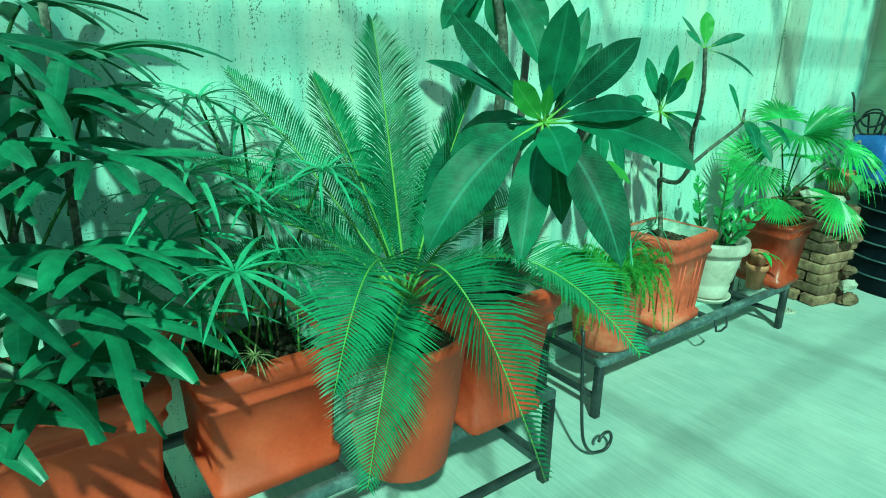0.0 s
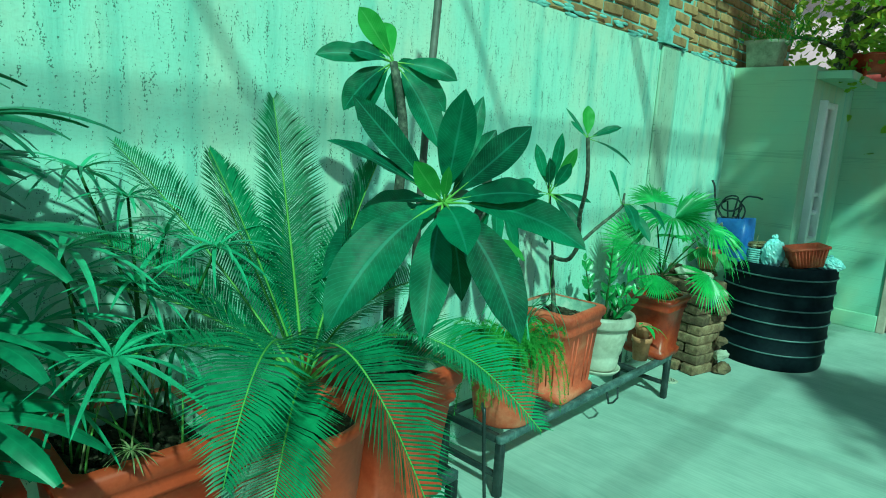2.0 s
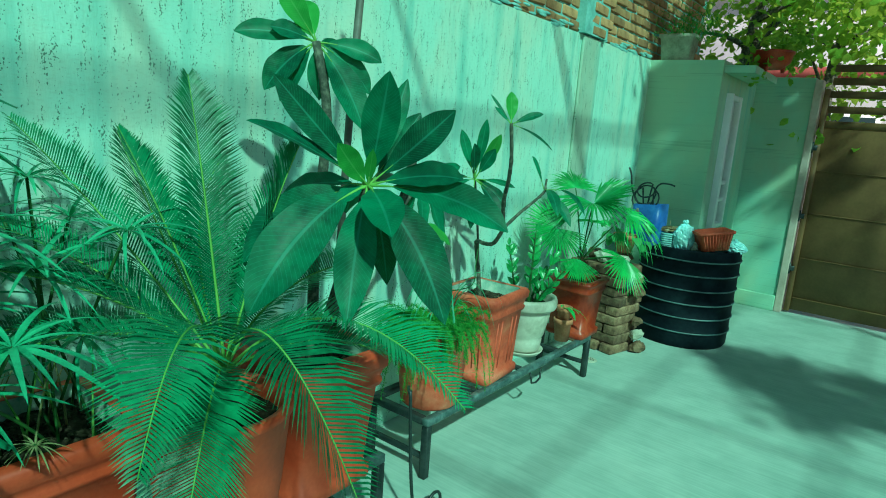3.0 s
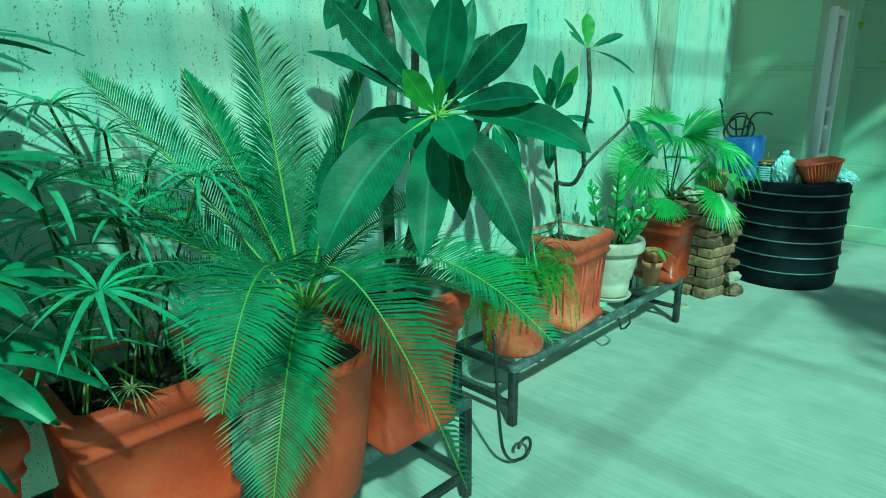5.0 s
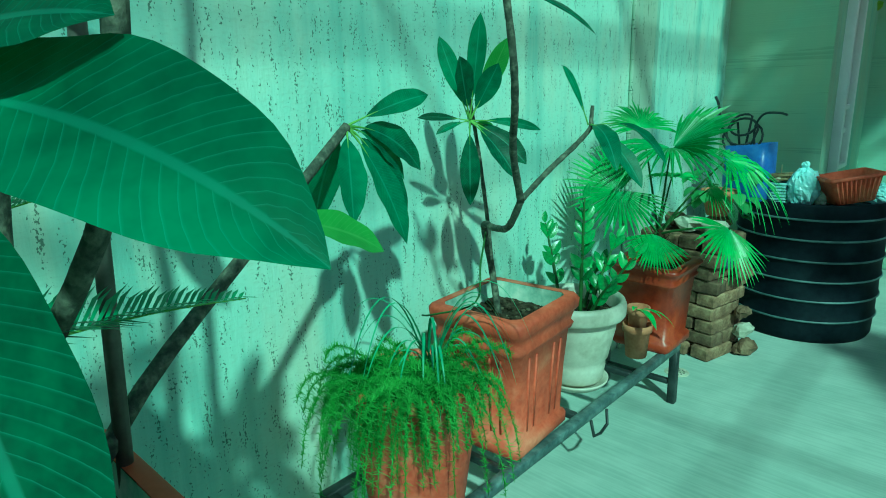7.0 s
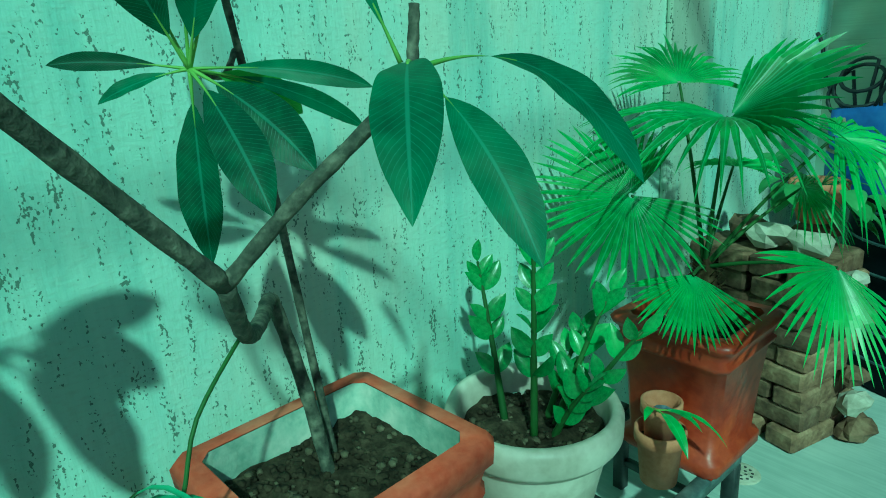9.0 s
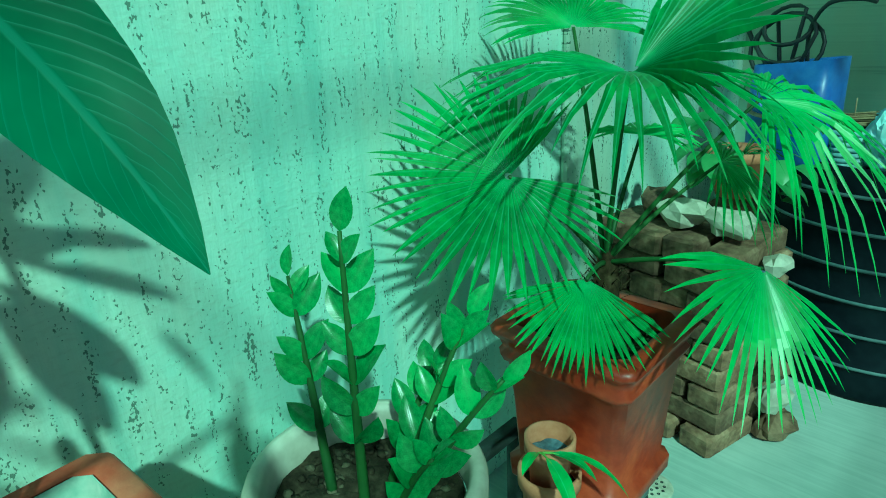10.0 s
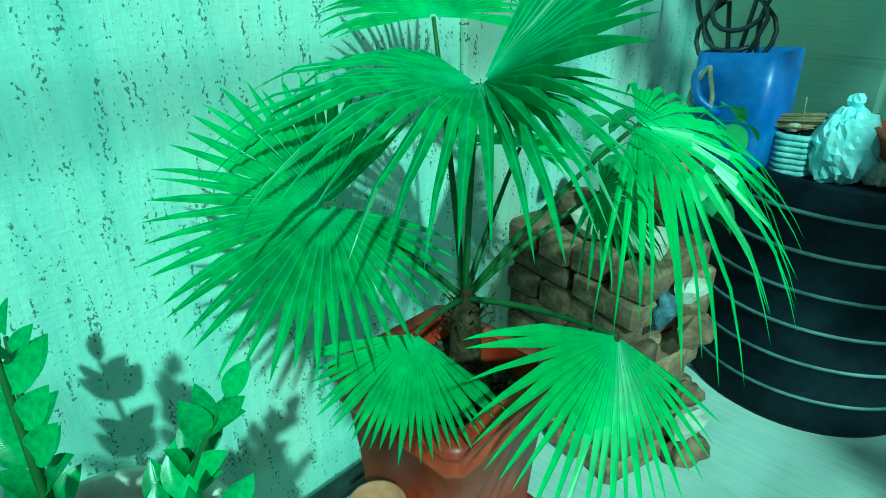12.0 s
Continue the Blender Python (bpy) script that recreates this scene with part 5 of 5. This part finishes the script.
for base, tip, w, arch, stalk, face in (((0.648, 2.672, 1.345), (0.789, 2.557, 1.24), 0.055, 0.28, 0.08, (0.6, -0.6, 0.4)), ((0.65, 2.68, 1.335), (0.805, 2.668, 1.185), 0.048, 0.16, 0.22, (0.7, -0.5, 0.2)), ((0.648, 2.684, 1.34), (0.815, 2.79, 1.232), 0.044, 0.4, 0.28, (0.3, -0.3, 0.9)), ((0.645, 2.665, 1.345), (0.6, 2.6, 1.5), 0.02, 0.3, 0.1, (0.7, -0.6, 0.3))):
    leaf_to(fg, base, tip, w, PLUM, arch, 0.0, 0.2, plumeria_leaf, stalk, face=face, n=26)
for tip, w in (((0.696, 2.209, 1.765), 0.055), ((0.814, 2.281, 1.685), 0.035), ((0.626, 2.162, 1.75), 0.015), ((0.861, 2.302, 1.54), 0.015), ((0.66, 2.15, 1.7), 0.02)):
    leaf_to(fg, (0.715, 2.2, 1.635), tip, w, PLUM_YOUNG_BACKLIT if w > 0.05 else PLUM, 0.12, rng.uniform(-0.3, 0.3), 0.25, plumeria_leaf, face=(0.7, -0.6, 0.4))
part("tie", tube(Mesh(), smooth_path([Vector(q) - o for q in ((0.34, 2.6, 1.02), (0.4, 2.5, 0.95), (0.42, 2.45, 0.85), (0.3, 2.4, 0.8), (0.2, 2.45, 0.76))], 5), 0.003, 5), PETIOLE, fg, "thin green tendril")

# asparagus fern
af = plant("asparagus_fern", (0.37, 2.235, B2 + 0.34), "cascading bright asparagus fern", "fern")
for k in range(210):
    a = rng.random() * 6.28
    q = rng.uniform(0.12, 0.29)
    out = Vector((math.cos(a) * 0.8 + 0.15, math.sin(a) - 0.75, 0)).normalized()
    st_p = Vector((rng.uniform(-0.09, 0.09), rng.uniform(-0.09, 0.09), 0))
    fall = rng.uniform(0.0, 1.5)
    pts = curve3(st_p, st_p + out * q * 0.75 + Vector((0, 0, q * 0.7)), st_p + out * q * 0.9 + Vector((0, 0, q * (0.35 - fall * 0.8))), 16)
    if pts[-1].x < -0.33:
        continue
    b = Mesh()
    tube(b, pts[::2], 0.001, 3)
    for i in range(60):
        s = 0.12 + 0.88 * i / 60
        j = min(int(s * 16), 15)
        p = pts[j].lerp(pts[j + 1], s * 16 - j)
        for _ in range(5):
            d = Vector((rng.gauss(0, 1), rng.gauss(0, 1), rng.gauss(0.2, 1))).normalized()
            l = rng.uniform(0.01, 0.028)
            w = d.orthogonal().normalized() * 0.0012
            b.put([p - w, p + w, p + d * l], [(0, 1, 2)])
    part("spray", b, FERN, af)

sp = plant("spider_plant", (0.34, 2.37, B2 + 0.3), "arching narrow grassy leaves beside the square planter", "plant")
for k in range(26):
    a = rng.uniform(-2.4, 1.2)
    q = rng.uniform(0.16, 0.34)
    d = Vector((math.cos(a), math.sin(a), 0))
    b = Mesh()
    blade(b, curve3((rng.uniform(-0.03, 0.03), -0.03, 0.03), d * q * 0.45 + Vector((0, -0.03, q * rng.uniform(1.2, 1.9))), d * q * 0.9 + Vector((0, -0.03, q * rng.uniform(0.0, 0.5))), 14), 0.011, (0, 0, 1), 0.3, needle)
    part("leaf", b, SEDGE, sp)

cl = plant("seedling", (0.412, 3.555, B2 + 0.2), "small seedling with narrow bright leaves", "plant")
for tip, w in (((0.55, 3.43, 0.49), 0.03), ((0.53, 3.53, 0.5), 0.022), ((0.57, 3.58, 0.45), 0.018), ((0.46, 3.4, 0.56), 0.02)):
    leaf_to(cl, (0.43, 3.5, 0.53), tip, w, FAN, 0.35, 0.0, 0.3, oval, 0.15)

ct = thing("small_pot", (0.36, 4.6, 0.755), "small clay pot on the brick pile", "flower pot")
part("body", lathe(Mesh(), [(0.001, 0.002), (0.055, 0.0), (0.085, 0.11), (0.092, 0.113), (0.092, 0.14), (0.084, 0.14), (0.08, 0.1)], 32), CLAY, ct)
part("soil", disc(Mesh(), 0.082, 0.11, n=24, rings=4), SOIL, ct)
hp = plant("money_plant", (0.36, 4.6, 0.86), "trailing plant with pale heart-shaped leaves", "plant")
def heart(s):
    return math.sin(math.pi * min(1, 0.16 + 0.84 * s)) ** 0.7 if s > 0.02 else 0.3
for k in range(22):
    a = rng.uniform(-2.4, 1.4)
    r_, z_ = rng.uniform(0.08, 0.2), rng.uniform(-0.12, 0.16)
    b0 = Vector((math.cos(a) * r_, math.sin(a) * r_, z_))
    b = Mesh()
    blade(b, curve3(b0, b0 + Vector((math.cos(a) * 0.04, math.sin(a) * 0.04, 0.0)), b0 + Vector((math.cos(a) * 0.065, math.sin(a) * 0.065, -0.05)), 8), 0.075, (0, 0, 1), 0.2, heart)
    tube(b, curve3((0, 0, 0.0), b0 * 0.5 + Vector((0, 0, 0.08)), b0, 6), 0.002, 4)
    part("leaf", b, HEART, hp)

ef = plant("fern", (0.19, 5.73, TOP + 0.19), "dark bushy fern in a window box", "fern")
fb = Mesh()
for k in range(900):
    d = Vector((rng.gauss(0.1, 0.16), rng.gauss(0.02, 0.12), abs(rng.gauss(0.08, 0.1))))
    e = Vector((rng.gauss(0, 1), rng.gauss(0, 1), rng.gauss(0.4, 1))).normalized() * rng.uniform(0.03, 0.07)
    w = e.orthogonal().normalized() * 0.004
    fb.put([d - w, d + w, d + e], [(0, 1, 2)])
part("foliage", fb, FERN, ef)
ev = plant("vine", (0.88, 6.1, TOP + 0.1), "bright green vine spilling from a bowl pot", "vine")
def scatter_leaves(t, centre, spread_, n, size, material, seed, gaps=0.25, name="crown"):
    r = random.Random(seed)
    b = Mesh()
    cl_ = [(Vector((r.gauss(0, spread_[0] * 0.55), r.gauss(0, spread_[1] * 0.55), r.gauss(0, spread_[2] * 0.55))) + Vector(centre), r.uniform(0.5, 1.0)) for _ in range(max(6, n // 60))]
    for _ in range(n):
        c, k = r.choice(cl_)
        p = c + Vector((r.gauss(0, 1), r.gauss(0, 1), r.gauss(0, 1))) * gaps * k
        d = Vector((r.gauss(0, 1), r.gauss(0, 1), r.gauss(-0.5, 0.7))).normalized()
        q = size * r.uniform(0.6, 1.2)
        s = d.orthogonal().normalized()
        s = (s * math.cos(r.random() * 6.28) + d.cross(s) * math.sin(r.random() * 6.28)).normalized()
        nn = d.cross(s) * q * 0.1
        b.put([p, p + d * q * 0.35 + s * q * 0.34 + nn, p + d * q * 0.75 + s * q * 0.24 + nn, p + d * q, p + d * q * 0.75 - s * q * 0.24 + nn, p + d * q * 0.35 - s * q * 0.34 + nn, p + d * q * 0.5],
              [(0, 1, 6, 5), (1, 2, 6), (2, 3, 4, 6), (4, 5, 6)])
    return part(name, b, material, t)
scatter_leaves(ev, (0.1, 0.1, 0.05), (0.25, 0.3, 0.18), 260, 0.07, TREE_LEAF, 3, 0.08, "foliage")

# ---- beyond the wall ----
# Foliage added over the canopy to shade the end wall and gate corner.
ov = thing("climbing_vine", (2.1, 5.2, 3.82), "dense leafy climber over the canopy's end, added for shade", "vine", "", -41)
scatter_leaves(ov, (0, 0.05, 0.12), (2.0, 0.9, 0.08), 5200, 0.18, TREE_LEAF, 9, 0.2, "foliage")
# Never in view: leaves placed up-sun so the floor gets dappled shade.
ov2 = thing("climbing_vine", (5.35, 2.0, 3.82), "loose unseen leafy climber on the canopy, added to dapple the floor", "vine", "", -27)
scatter_leaves(ov2, (0, 0, 0.1), (1.3, 0.8, 0.06), 1000, 0.17, TREE_LEAF, 21, 0.17, "foliage")
def tree(at, height, crown, size, n, seed, label):
    t = thing("tree", at, label, "tree", "trees behind the gate")
    r = random.Random(seed)
    part("trunk", tube(Mesh(), smooth_path([(0, 0, 0), (0.05, 0.02, height * 0.4), (-0.04, 0.05, height * 0.75), (0.05, 0.1, height)], 5), [0.09 - 0.003 * i for i in range(16)], 9), BARK, t)
    for k in range(6):
        a = r.random() * 6.28
        z = height * r.uniform(0.55, 0.95)
        e = Vector((math.cos(a) * crown[0], math.sin(a) * crown[1], z + r.uniform(0.1, 0.6)))
        part("limb", tube(Mesh(), curve3((0, 0.04, z), e * 0.5 + Vector((0, 0, z * 0.55)), e, 6), [0.035 - 0.004 * i for i in range(7)], 6), BARK, t)
    scatter_leaves(t, (0, 0, height), crown, n, size, TREE_LEAF, seed, 0.3)
    return t
tree((1.1, 8.4, -0.01), 3.2, (0.9, 0.7, 0.8), 0.12, 1500, 1, "leafy tree with bright sunlit leaves behind the wall")
tree((2.5, 9.2, -0.01), 3.1, (1.1, 0.8, 0.9), 0.12, 1500, 2, "broad leafy tree behind the gate")
tree((0.3, 7.8, -0.01), 3.4, (0.7, 0.5, 0.8), 0.11, 1500, 3, "slender leafy tree beside the brick wall")
tree((4.4, 9.8, -0.01), 2.8, (1.1, 0.8, 0.9), 0.12, 1300, 4, "spreading leafy tree behind the gate")

hs = thing("house", (1.0, 17.0, -0.01), "pale rendered house with a red band, far behind trees", "house")
hw = Mesh()
put_box(hw, (-6, 0, 0), (9, 6, 5.4))
part("wall", hw, OUTSIDE, hs)
part("band", put_box(Mesh(), (-6.02, -0.05, 3.3), (9.02, -0.001, 3.6)), RED_PAINT, hs, "red oxide band")
part("roof", put_box(Mesh(), (-6.3, -0.4, 5.402), (9.3, 6.3, 5.6), 0.02), OUTSIDE, hs)
for x in (-4, -1, 2, 5):
    w_ = part("window", put_box(Mesh(), (x, -0.03, 1.2), (x + 1.2, 0.02, 2.6), 0.01), FRAME, hs)
    part("pane", put_box(Mesh(), (x + 0.1, -0.04, 1.3), (x + 1.1, -0.031, 2.5)), GLASS, w_)
